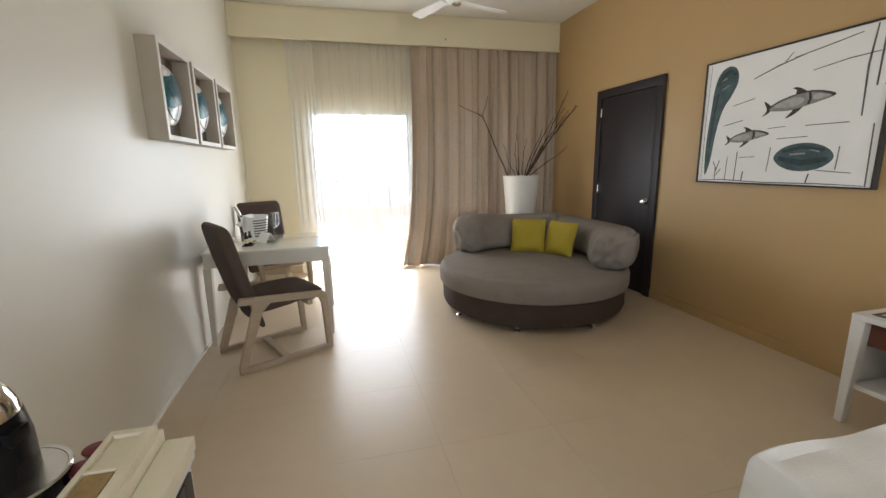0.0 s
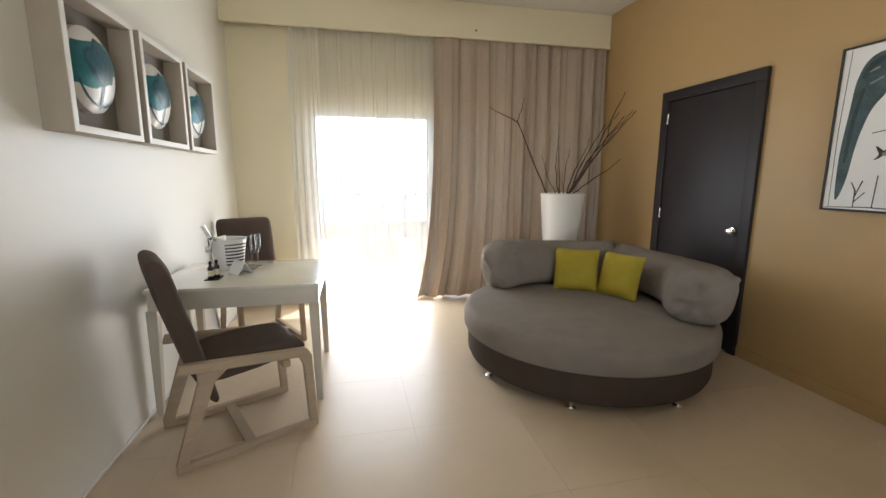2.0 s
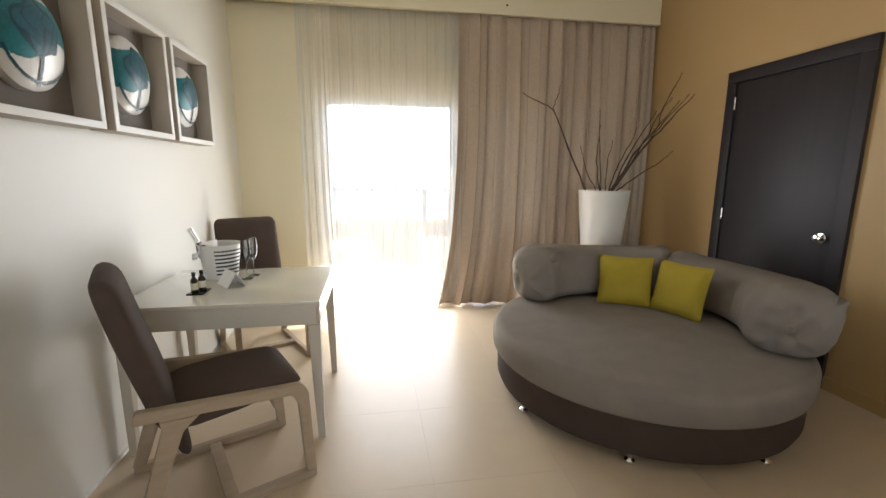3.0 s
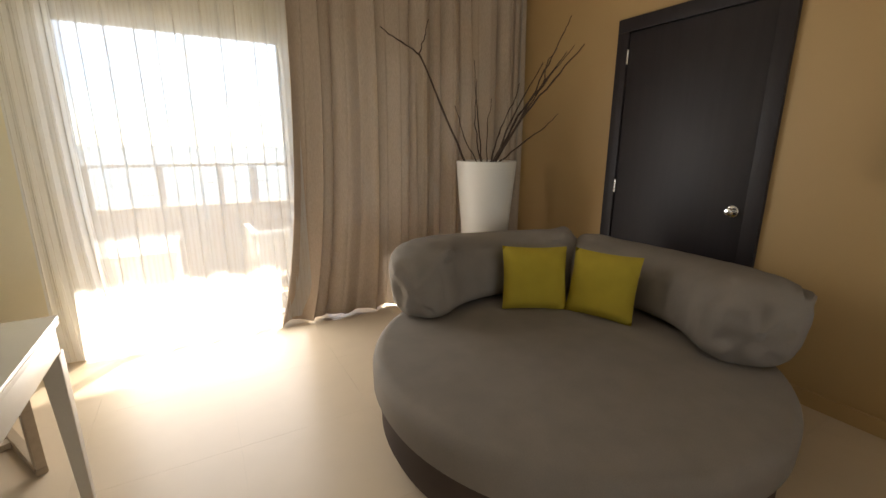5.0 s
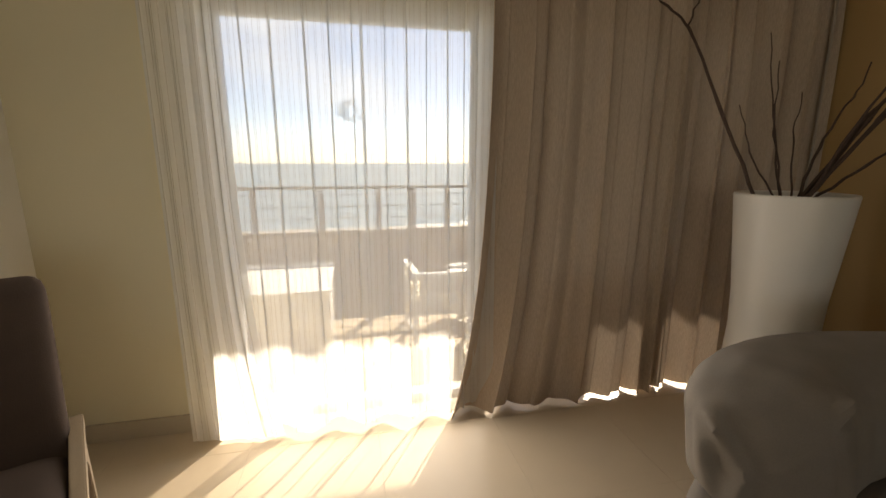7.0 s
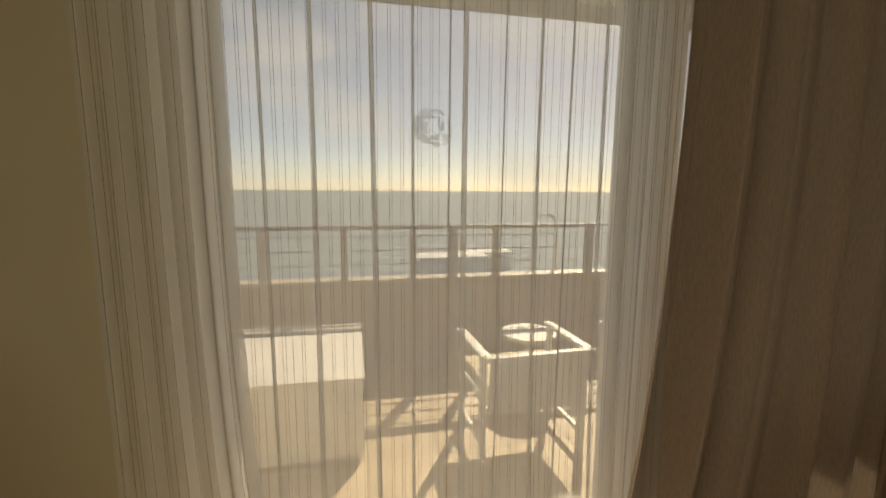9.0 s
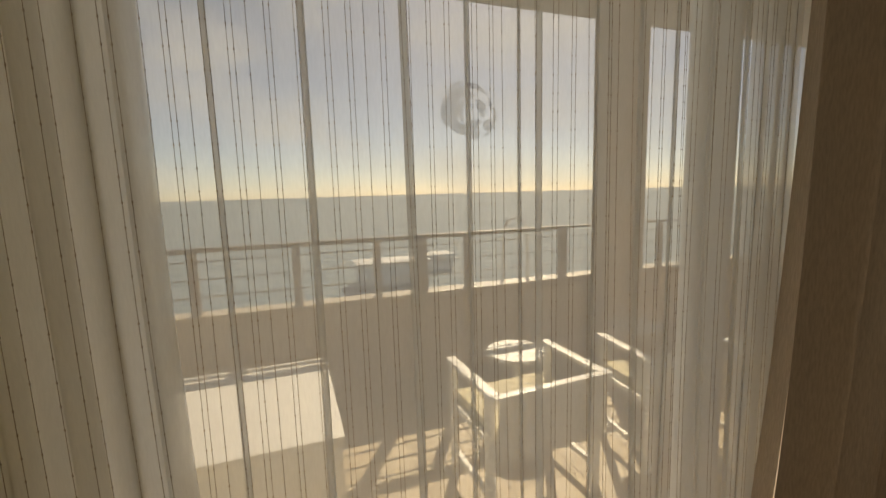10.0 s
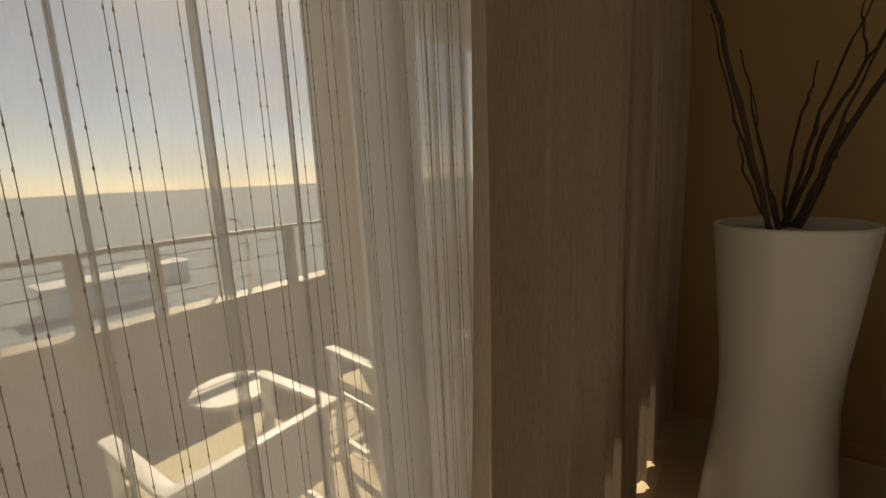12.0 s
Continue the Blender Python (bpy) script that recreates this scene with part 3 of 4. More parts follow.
def pillow_bm(w, h, t, seed):
    bm = bm_new()
    N = 14
    top, bot = {}, {}
    rnd = random.Random(seed)
    for i in range(N + 1):
        for j in range(N + 1):
            u, v = 2 * i / N - 1, 2 * j / N - 1
            pinch = 1 - 0.055 * (1 - u * u) * abs(v) ** 3
            pinch2 = 1 - 0.055 * (1 - v * v) * abs(u) ** 3
            x, z = u * w / 2 * pinch2, v * h / 2 * pinch
            d = t / 2 * max(0.0, (1 - u ** 4) * (1 - v ** 4)) ** 0.55
            d *= 1 + 0.08 * math.sin(3 * u + 2 * v + seed)
            edge = i in (0, N) or j in (0, N)
            top[i, j] = bm.verts.new((x, -d, z))
            bot[i, j] = top[i, j] if edge else bm.verts.new((x, d, z))
    for i in range(N):
        for j in range(N):
            bm.faces.new((top[i, j], top[i + 1, j], top[i + 1, j + 1], top[i, j + 1]))
            bm.faces.new((bot[i, j], bot[i, j + 1], bot[i + 1, j + 1], bot[i + 1, j]))
    return bm


for px, py, tz, lean, sd in ((2.962, 6.04, -31, 15, 1), (3.185, 5.77, -70, 15, 2)):
    pil = thing("throw_pillow", "square mustard yellow throw pillow resting on the sofa", "pillow", "throw pillows on the sofa")
    pil.matrix_basis = pose(px, py, 0.598, -lean, 0, tz)
    part("cover", pillow_bm(0.355, 0.35, 0.12, sd), M_PILLOW, pil, "mustard woven cover")


# ---- dining set ----
def dining_chair(at, turn, first=None):
    if first:
        return copy_thing(first, pose(*at, 0, 0, turn))
    c = thing("dining_chair", "pale taupe wooden chair with dark brown upholstery", "chair", "chairs round the table", at, turn)
    W = 0.235
    for sy in (-1, 1):
        y = sy * W
        y0, y1 = y - 0.019, y + 0.019
        part("runner", prism_bm([(-0.335, 0.0), (0.335, 0.0), (0.335, 0.035), (-0.325, 0.035)], "y", y0, y1, 0.004), M_CHAIRWOOD, c)
        part("rear_leg", prism_bm([(-0.335, 0.03), (-0.285, 0.03), (-0.15, 0.40), (-0.09, 0.452), (-0.22, 0.462), (-0.215, 0.42)], "y", y0 + 0.001, y1 - 0.001, 0.004), M_CHAIRWOOD, c)
        part("front_leg", prism_bm([(0.295, 0.03), (0.335, 0.03), (0.318, 0.41), (0.30, 0.445), (0.20, 0.445), (0.255, 0.405), (0.275, 0.36)], "y", y0 + 0.001, y1 - 0.001, 0.004), M_CHAIRWOOD, c)
        part("arm_rail", prism_bm([(-0.30, 0.472), (0.27, 0.412), (0.31, 0.425), (0.29, 0.455), (-0.285, 0.517)], "y", y0, y1, 0.004), M_CHAIRWOOD, c)
    part("stretcher", box_bm(-0.03, 0.02, -W + 0.019, W - 0.019, 0.004, 0.032, 0.003), M_CHAIRWOOD, c)
    part("seat_bar", box_bm(0.18, 0.215, -W + 0.02, W - 0.02, 0.36, 0.40, 0.003), M_CHAIRWOOD, c)
    seat = bm_new()
    loops = []
    for x, zl, zt, hw in ((-0.17, 0.395, 0.45, 0.19), (-0.165, 0.372, 0.47, 0.205), (-0.10, 0.368, 0.486, 0.212), (0.06, 0.382, 0.497, 0.214), (0.19, 0.408, 0.496, 0.214), (0.255, 0.424, 0.489, 0.212), (0.288, 0.435, 0.476, 0.207), (0.302, 0.448, 0.464, 0.197)):
        zm, th = (zl + zt) / 2, (zt - zl) / 2
        loops.append([seat.verts.new((x, hw * math.copysign(abs(math.cos(t)) ** 0.3, math.cos(t)), zm + th * math.copysign(abs(math.sin(t)) ** 0.55, math.sin(t)) + (0.006 * math.cos(t * 1.0) ** 2 * -1 if math.sin(t) > 0 else 0))) for t in (2 * math.pi * q / 36 for q in range(36))])
    for A, B in zip(loops, loops[1:]):
        for q in range(36):
            seat.faces.new((A[q], A[(q + 1) % 36], B[(q + 1) % 36], B[q]))
    seat.faces.new(loops[0]), seat.faces.new(loops[-1])
    bmesh.ops.recalc_face_normals(seat, faces=seat.faces)
    part("seat", seat, M_CHAIRFAB, c, "dark brown padded seat")
    back = bm_new()
    loops = []
    for xm, z, th, hw in ((-0.14, 0.275, 0.012, 0.20), (-0.145, 0.29, 0.022, 0.215), (-0.20, 0.455, 0.047, 0.222), (-0.24, 0.61, 0.05, 0.222), (-0.28, 0.76, 0.05, 0.223), (-0.312, 0.90, 0.048, 0.223), (-0.322, 0.945, 0.045, 0.221), (-0.329, 0.968, 0.038, 0.213), (-0.333, 0.981, 0.027, 0.20), (-0.335, 0.987, 0.012, 0.185)):
        ring = []
        for q in range(32):
            t = 2 * math.pi * q / 32
            cy, cx = math.cos(t), math.sin(t)
            ring.append(back.verts.new((xm + th * math.copysign(abs(cx) ** 0.6, cx), hw * math.copysign(abs(cy) ** 0.28, cy), z)))
        loops.append(ring)
    for A, B in zip(loops, loops[1:]):
        for q in range(32):
            back.faces.new((A[q], A[(q + 1) % 32], B[(q + 1) % 32], B[q]))
    back.faces.new(loops[0]), back.faces.new(loops[-1])
    bmesh.ops.recalc_face_normals(back, faces=back.faces)
    part("backrest", back, M_CHAIRFAB, c, "tall dark brown padded backrest")
    return c


ch = dining_chair((0.525, 5.215, 0), 27)
dining_chair((0.375, 6.60, 0), -62, ch)

table = thing("dining_table", "cream lacquered table with glossy glass top against the wall", "table")
TX0, TX1, TY0, TY1 = 0.03, 0.95, 5.405, 6.18
part("tabletop", box_bm(TX0, TX1, TY0, TY1, 0.722, 0.735, 0.004), M_TOP, table, "glossy white glass tabletop")
part("top_edge", box_bm(TX0, TX1, TY0, TY1, 0.705, 0.7215, 0.002), M_TABLE, table)
part("apron", box_bm(TX0 + 0.02, TX1 - 0.02, TY0 + 0.006, TY0 + 0.028, 0.615, 0.7045, 0.002), M_TABLE, table)
part("apron", box_bm(TX0 + 0.02, TX1 - 0.02, TY1 - 0.028, TY1 - 0.006, 0.615, 0.7045, 0.002), M_TABLE, table)
part("apron", box_bm(TX0 + 0.006, TX0 + 0.028, TY0 + 0.03, TY1 - 0.03, 0.615, 0.7045, 0.002), M_TABLE, table)
part("apron", box_bm(TX1 - 0.028, TX1 - 0.006, TY0 + 0.03, TY1 - 0.03, 0.615, 0.7045, 0.002), M_TABLE, table)


def leg_bm(cx, cy, dx, dy, w0=0.058, w1=0.034, z1=0.614):
    bm = bm_new()
    lo = [bm.verts.new((cx + dx * (w1 if a else 0), cy + dy * (w1 if b else 0), 0)) for a, b in ((0, 0), (1, 0), (1, 1), (0, 1))]
    hi = [bm.verts.new((cx + dx * (w0 if a else 0), cy + dy * (w0 if b else 0), z1)) for a, b in ((0, 0), (1, 0), (1, 1), (0, 1))]
    bm.faces.new(lo), bm.faces.new(hi)
    for i in range(4):
        j = (i + 1) % 4
        bm.faces.new((lo[i], lo[j], hi[j], hi[i]))
    bmesh.ops.recalc_face_normals(bm, faces=bm.faces)
    bmesh.ops.bevel(bm, geom=list(bm.edges), offset=0.003, segments=1, affect="EDGES")
    return bm


for cx, dx in ((TX0 + 0.004, 1), (TX1 - 0.004, -1)):
    for cy, dy in ((TY0 + 0.004, 1), (TY1 - 0.004, -1)):
        part("leg", leg_bm(cx, cy, dx, dy), M_TABLE, table)

# tray of drinks on the table
TZ = 0.735
bucket = thing("ice_bucket", "white ice bucket with dark stripes on the table", "ice bucket", at=(0.33, 5.97, TZ), turn=-25)
part("pail", lathe_bm([(0.002, 0.0), (0.082, 0.0), (0.088, 0.01), (0.112, 0.19), (0.118, 0.20), (0.114, 0.202), (0.106, 0.195), (0.084, 0.02), (0.002, 0.018)], 32), M_WHITE, bucket)
for k in range(7):
    z = 0.03 + 0.022 * k
    r = 0.0895 + 0.126 * (z - 0.01)
    bm = bm_new()
    for i in range(8):
        a0, a1 = radians(-62 + 11 * i), radians(-62 + 11 * (i + 1))
        r2 = r + 0.126 * 0.01
        bm.faces.new([bm.verts.new(p) for p in ((r * math.cos(a0), r * math.sin(a0), z), (r * math.cos(a1), r * math.sin(a1), z), (r2 * math.cos(a1), r2 * math.sin(a1), z + 0.01), (r2 * math.cos(a0), r2 * math.sin(a0), z + 0.01))])
    part("stripe", bm, M_INK, bucket, "dark band")
napkin = thing("cloth_napkin", "folded white napkin draped over the ice bucket", "napkin", at=(0.33, 5.97, TZ), turn=20)
bm = bm_new()
rows = []
for i in range(9):
    u = i / 8 - 0.5
    rows.append([bm.verts.new((0.01 - 0.13 * v / 6 * 1.0 - 0.02, u * 0.15 + 0.01 * math.sin(3 * v), 0.206 + (0.012 * math.sin(5 * u + v) if v < 5 else -0.07 + 0.01 * math.sin(8 * u)))) for v in range(7)])
for a, b in zip(rows, rows[1:]):
    for v in range(6):
        bm.faces.new((a[v], b[v], b[v + 1], a[v + 1]))
nk = part("cloth", bm, M_LINEN, napkin)
so = nk.modifiers.new("thick", "SOLIDIFY")
so.thickness = 0.006
wine = thing("wine_bottle", "pale foil-topped bottle leaning in the ice bucket", "bottle", at=(0.26, 5.97, TZ + 0.06))
wine.matrix_basis = pose(0.29, 5.985, TZ + 0.035, 8, -22, 0)
part("body", lathe_bm([(0.002, 0), (0.034, 0), (0.036, 0.01), (0.036, 0.13), (0.014, 0.19)], 20), M_LABEL, wine)
part("foil", lathe_bm([(0.0145, 0.188), (0.014, 0.26), (0.016, 0.262), (0.016, 0.28), (0.002, 0.282)], 20), M_STEEL, wine, "silver foil neck")


def flute(at):
    g = thing("champagne_glass", "tall clear champagne flute on the table", "glass", "champagne glasses", at)
    part("bowl", lathe_bm([(0.004, 0.095), (0.014, 0.105), (0.024, 0.135), (0.027, 0.17), (0.024, 0.225), (0.0228, 0.225), (0.0257, 0.17), (0.0227, 0.137), (0.012, 0.108), (0.002, 0.10)], 24, cap=False), M_CRYSTAL, g)
    part("stem", lathe_bm([(0.03, 0.0), (0.031, 0.002), (0.012, 0.006), (0.0036, 0.014), (0.0034, 0.09), (0.005, 0.097)], 20), M_CRYSTAL, g)
    return g


g1 = flute((0.49, 5.90, TZ))
copy_thing(g1, pose(0.505, 5.985, TZ))


def mini_bottle(at, first=None):
    if first:
        return copy_thing(first, pose(*at))
    b = thing("small_bottle", "small dark amenity bottle with black cap", "bottle", "small bottles on the table", at)
    part("body", lathe_bm([(0.002, 0), (0.016, 0), (0.017, 0.003), (0.017, 0.065), (0.008, 0.078), (0.008, 0.086)], 18), M_LABEL, b)
    part("cap", lathe_bm([(0.0095, 0.086), (0.0095, 0.104), (0.001, 0.105)], 14), M_BLACK, b)
    part("label", lathe_bm([(0.01725, 0.016), (0.01725, 0.05)], 18, cap=False), M_CARD, b, "cream paper label")
    return b


mb = mini_bottle((0.315, 5.618, TZ + 0.007))
mini_bottle((0.335, 5.665, TZ + 0.007), mb)
tray = thing("small_tray", "small black rectangular tray on the table", "tray", at=(0.32, 5.65, TZ))
part("plate", box_bm(-0.035, 0.045, -0.065, 0.045, 0, 0.007, 0.002), M_BLACK, tray)
card = thing("folded_brochure", "white folded brochure with grey print on the table", "brochure", at=(0.40, 5.75, TZ), turn=35)
part("page", prism_bm([(0, 0.0), (0.002, 0.0), (0.05, 0.075), (0.098, 0.0), (0.10, 0.0), (0.051, 0.079), (0.049, 0.079)], "y", -0.08, 0.08), M_WHITE, card)
part("print", box_bm(0.0605, 0.0615, -0.06, 0.05, 0.058, 0.0612), M_GREY, card)

# ---- framed dishes on the pale wall ----
FW, FZ0, FZ1 = 0.57, 1.52, 2.085


def dish_frame(y0, first=None):
    if first:
        return copy_thing(first, pose(0, y0, 0))
    f = thing("framed_dish", "taupe box frame holding a teal and white glazed dish", "wall art", "framed dishes on the wall", (0, y0, 0))
    D, T = 0.108, 0.03
    part("side", box_bm(0.001, D, 0, T, FZ0, FZ1, 0.003), M_FRAMEBOX, f)
    part("side", box_bm(0.001, D, FW - T, FW, FZ0, FZ1, 0.003), M_FRAMEBOX, f)
    part("rail", box_bm(0.001, D, T, FW - T, FZ0, FZ0 + T, 0.003), M_FRAMEBOX, f)
    part("rail", box_bm(0.001, D, T, FW - T, FZ1 - T, FZ1, 0.003), M_FRAMEBOX, f)
    part("lip", box_bm(D + 0.0005, D + 0.004, 0, 0.028, FZ0, FZ1, 0.001), M_WHITE, f)
    part("lip", box_bm(D + 0.0005, D + 0.004, FW - 0.028, FW, FZ0, FZ1, 0.001), M_WHITE, f)
    part("lip", box_bm(D + 0.0005, D + 0.004, 0.028, FW - 0.028, FZ0, FZ0 + 0.028, 0.001), M_WHITE, f)
    part("lip", box_bm(D + 0.0005, D + 0.004, 0.028, FW - 0.028, FZ1 - 0.028, FZ1, 0.001), M_WHITE, f)
    part("backboard", box_bm(0.001, 0.012, T, FW - T, FZ0 + T, FZ1 - T), M_FRAMEIN, f, "dark grey backing")
    R, H = 0.18, 0.072

    def cap(u, v, lift):
        q = (u * u + v * v) / (R * R)
        return Vector((0.028 + H * math.sqrt(max(0.0, 1 - 0.94 * q)) + lift, FW / 2 + u, (FZ0 + FZ1) / 2 + v))
    dish = bm_new()
    rings = [[dish.verts.new(cap(R * k / 10 * math.cos(2 * math.pi * i / 40), R * k / 10 * math.sin(2 * math.pi * i / 40), 0)) for i in range(40)] for k in range(1, 11)]
    back = [dish.verts.new((0.0125, v.co.y, v.co.z)) for v in rings[-1]]
    c = dish.verts.new(cap(0, 0, 0))
    for i in range(40):
        j = (i + 1) % 40
        dish.faces.new((c, rings[0][i], rings[0][j]))
        for A, B in zip(rings, rings[1:]):
            dish.faces.new((A[i], B[i], B[j], A[j]))
        dish.faces.new((rings[-1][i], back[i], back[j], rings[-1][j]))
    d = part("dish", dish, M_PEARL, f, "domed white glazed dish")

    def glaze(test, lift, material, label):
        bm = bm_new()
        N = 100
        vv = {}
        for a in range(N + 1):
            for b in range(N + 1):
                u, v = (2 * a / N - 1) * R * 0.985, (2 * b / N - 1) * R * 0.985
                vv[a, b] = (u, v)
        made = {}
        for a in range(N):
            for b in range(N):
                u, v = (2 * (a + 0.5) / N - 1) * R, (2 * (b + 0.5) / N - 1) * R
                if u * u + v * v < (R * 0.97) ** 2 and test(u, v):
                    ids = [(a, b), (a + 1, b), (a + 1, b + 1), (a, b + 1)]
                    for q in ids:
                        if q not in made:
                            made[q] = bm.verts.new(cap(*vv[q], lift))
                    bm.faces.new([made[q] for q in ids])
        p = part("glaze", bm, material, d, label)
        return p
    glaze(lambda u, v: -0.045 + 0.022 * math.sin(26 * u) + 0.3 * u < v < 0.112 + 0.014 * math.sin(19 * u + 1) and u < 0.145, 0.002, M_TEAL, "teal glazed band")

    def crown(u, v):
        return ((u + 0.012) / 0.092) ** 2 + ((v - 0.03) / 0.088) ** 2 + 0.16 * math.sin(75 * u) + 0.14 * math.sin(66 * v + 2)

    def tree(u, v):
        q = crown(u, v)
        trunk = abs(u - 0.004 - 0.016 * math.sin(16 * v)) < 0.007 and -0.165 < v < 0.03
        rim = 0.150 < math.hypot(u, v) < 0.159 and v < -0.02 + 0.25 * u
        fork = trunk or rim or (abs(u - 0.03 - 0.5 * (v + 0.02)) < 0.0045 and -0.05 < v < 0.05)
        return 0.80 < q < 1.06 or fork or (abs(math.sin(40 * u + 3 * math.sin(30 * v))) < 0.12 and q < 1)
    glaze(lambda u, v: crown(u, v) < 1.02, 0.0028, M_TEALBLUE, "blue tree crown")
    glaze(tree, 0.0035, M_TEALD, "dark teal tree motif")
    return f


df = dish_frame(4.865)
dish_frame(5.505, df)
dish_frame(6.135, df)

# ---- painting on the tan wall ----
PY0, PY1, PZ0, PZ1 = 3.75, 4.985, 1.165, 2.095
paint = thing("painting", "large white canvas with grey and blue-green marine shapes", "painting", at=(XR, PY1, PZ0))
PW, PH = PY1 - PY0, PZ1 - PZ0
part("canvas", box_bm(-0.036, -0.004, -PW + 0.012, -0.012, 0.012, PH - 0.012), M_CANVAS, paint)
for a in ((-0.045, -0.001, -PW, -PW + 0.012, 0, PH), (-0.045, -0.001, -0.012, 0, 0, PH), (-0.045, -0.001, -PW + 0.012, -0.012, 0, 0.012), (-0.045, -0.001, -PW + 0.012, -0.012, PH - 0.012, PH)):
    part("edge", box_bm(*a, 0.002), M_INK, paint, "thin dark wooden edge")


def daub(name, pts, material, lift=0.0008, label=""):
    """A flat daub of paint; u runs along the canvas, v up, both from 0 to 1."""
    bm = bm_new()
    c = [bm.verts.new((-0.036 - lift, -u * PW, v * PH)) for u, v in pts]
    bm.faces.new(c)
    return part(name, bm, material, paint, label, smooth=False)


def stroke(pts, w, material=M_INK, lift=0.0012):
    L, Rr = [], []
    n = len(pts)
    for i, (u, v) in enumerate(pts):
        a, b = pts[max(i - 1, 0)], pts[min(i + 1, n - 1)]
        dx, dy = (b[0] - a[0]) * PW, (b[1] - a[1]) * PH
        q = math.hypot(dx, dy) or 1
        t = w * (0.35 + 0.65 * math.sin(math.pi * (i + 0.5) / n))
        L.append((u - dy / q * t / PW, v + dx / q * t / PH))
        Rr.append((u + dy / q * t / PW, v - dx / q * t / PH))
    return daub("brush_stroke", L + Rr[::-1], material, lift)


def lens(u, v, a, b, tilt=0.0, n=24, sharp=1.5):
    out = []
    for i in range(n):
        t = 2 * math.pi * i / n
        x, y = a * math.cos(t), b * math.copysign(abs(math.sin(t)) ** sharp, math.sin(t))
        out.append((u + x * math.cos(tilt) - y * math.sin(tilt) * PH / PW, v + x * math.sin(tilt) * PW / PH + y * math.cos(tilt)))
    return out


def rounded(pts, k=4):
    """A closed smooth line through the points."""
    out = []
    n = len(pts)
    for i in range(n):
        p0, p1, p2, p3 = (Vector(pts[(i + d) % n]) for d in (-1, 0, 1, 2))
        for j in range(k):
            t = j / k
            out.append(tuple(0.5 * (2 * p1 + (p2 - p0) * t + (2 * p0 - 5 * p1 + 4 * p2 - p3) * t * t + (3 * p1 - p0 - 3 * p2 + p3) * t ** 3)))
    return out


BODY = [(0.99, 0.03), (0.75, 0.15), (0.37, 0.22), (0.0, 0.19), (-0.45, 0.08), (-0.80, -0.09), (-0.84, -0.18), (-0.5, -0.23), (-0.1, -0.24), (0.3, -0.16), (0.65, -0.08)]
TAIL = [(-0.76, -0.08), (-0.86, 0.02), (-0.99, 0.10), (-0.93, -0.05), (-0.88, -0.16), (-0.93, -0.26), (-1.01, -0.35), (-0.86, -0.29), (-0.76, -0.2)]
DORSAL = [(0.26, 0.20), (0.10, 0.32), (-0.06, 0.38), (-0.16, 0.36), (-0.05, 0.29), (-0.04, 0.18)]
FIN = [(0.18, -0.18), (0.02, -0.34), (-0.22, -0.46), (-0.27, -0.45), (-0.12, -0.3), (-0.04, -0.2)]


def fish(u, v, a):
    """A grey shark-like swimmer with dark fins, a dark outline and a pointed head."""
    def put(pts, grow=1.0, up=0.0):
        return [(u + a * x * grow, v + 1.336 * a * (y * grow + up)) for x, y in pts]
    for fin in (TAIL, DORSAL, FIN):
        daub("fin", rounded(put(fin), 3), M_INK, 0.0008)
    daub("fish_outline", rounded(put(BODY, 1.03), 3), M_INK, 0.0011)
    daub("fish_shape", rounded([(p, q - 0.004) for p, q in put(BODY, 0.93)], 3), M_GREY, 0.0016, "grey painted fish")
    daub("fish_belly", rounded(put([(0.22, 0.0), (0.0, 0.09), (-0.4, 0.03), (-0.68, -0.1), (-0.4, -0.15), (0.0, -0.15)]), 3), M_PALEGREY, 0.0021)
    daub("fish_belly", rounded(put([(0.88, 0.03), (0.66, 0.1), (0.45, 0.11), (0.44, -0.03), (0.66, -0.02)]), 3), M_PALEGREY, 0.0021)
    stroke([(u + a * 0.33, v + 1.336 * a * 0.2), (u + a * 0.37, v), (u + a * 0.32, v - 1.336 * a * 0.14)], 0.009, M_INK, 0.0025)


fish(0.60, 0.595, 0.182)
fish(0.33, 0.375, 0.138)
daub("blue_shape", rounded([(0.055, 0.10), (0.05, 0.35), (0.065, 0.62), (0.075, 0.78), (0.105, 0.89), (0.155, 0.935), (0.205, 0.925), (0.235, 0.87), (0.235, 0.79), (0.20, 0.70), (0.15, 0.60), (0.115, 0.42), (0.095, 0.20), (0.07, 0.08)]), M_SEAGREEN, 0.001, "tall blue-green painted shape")
daub("blue_shape", lens(0.665, 0.205, 0.152, 0.098, 0.0, sharp=1.15), M_SEAGREEN, 0.001, "blue-green oval painted shape")
M_DEEPSEA = mat("deep_blue_green_paint", (0.018, 0.042, 0.05), 0.6, vary=0.6, scale=20)
for pts, w, m in (([(0.54, 0.20), (0.66, 0.165), (0.79, 0.19)], 0.020, M_DEEPSEA), ([(0.56, 0.245), (0.66, 0.275), (0.77, 0.25)], 0.012, M_DEEPSEA), ([(0.60, 0.225), (0.68, 0.23)], 0.006, M_GREY), ([(0.70, 0.255), (0.75, 0.24)], 0.005, M_GREY),
                  ([(0.10, 0.80), (0.13, 0.87), (0.18, 0.90), (0.22, 0.86)], 0.018, M_DEEPSEA), ([(0.075, 0.30), (0.085, 0.55), (0.11, 0.74)], 0.012, M_DEEPSEA), ([(0.12, 0.83), (0.16, 0.85)], 0.006, M_GREY), ([(0.13, 0.76), (0.18, 0.79)], 0.005, M_GREY)):
    stroke(pts, w, m, 0.0018)
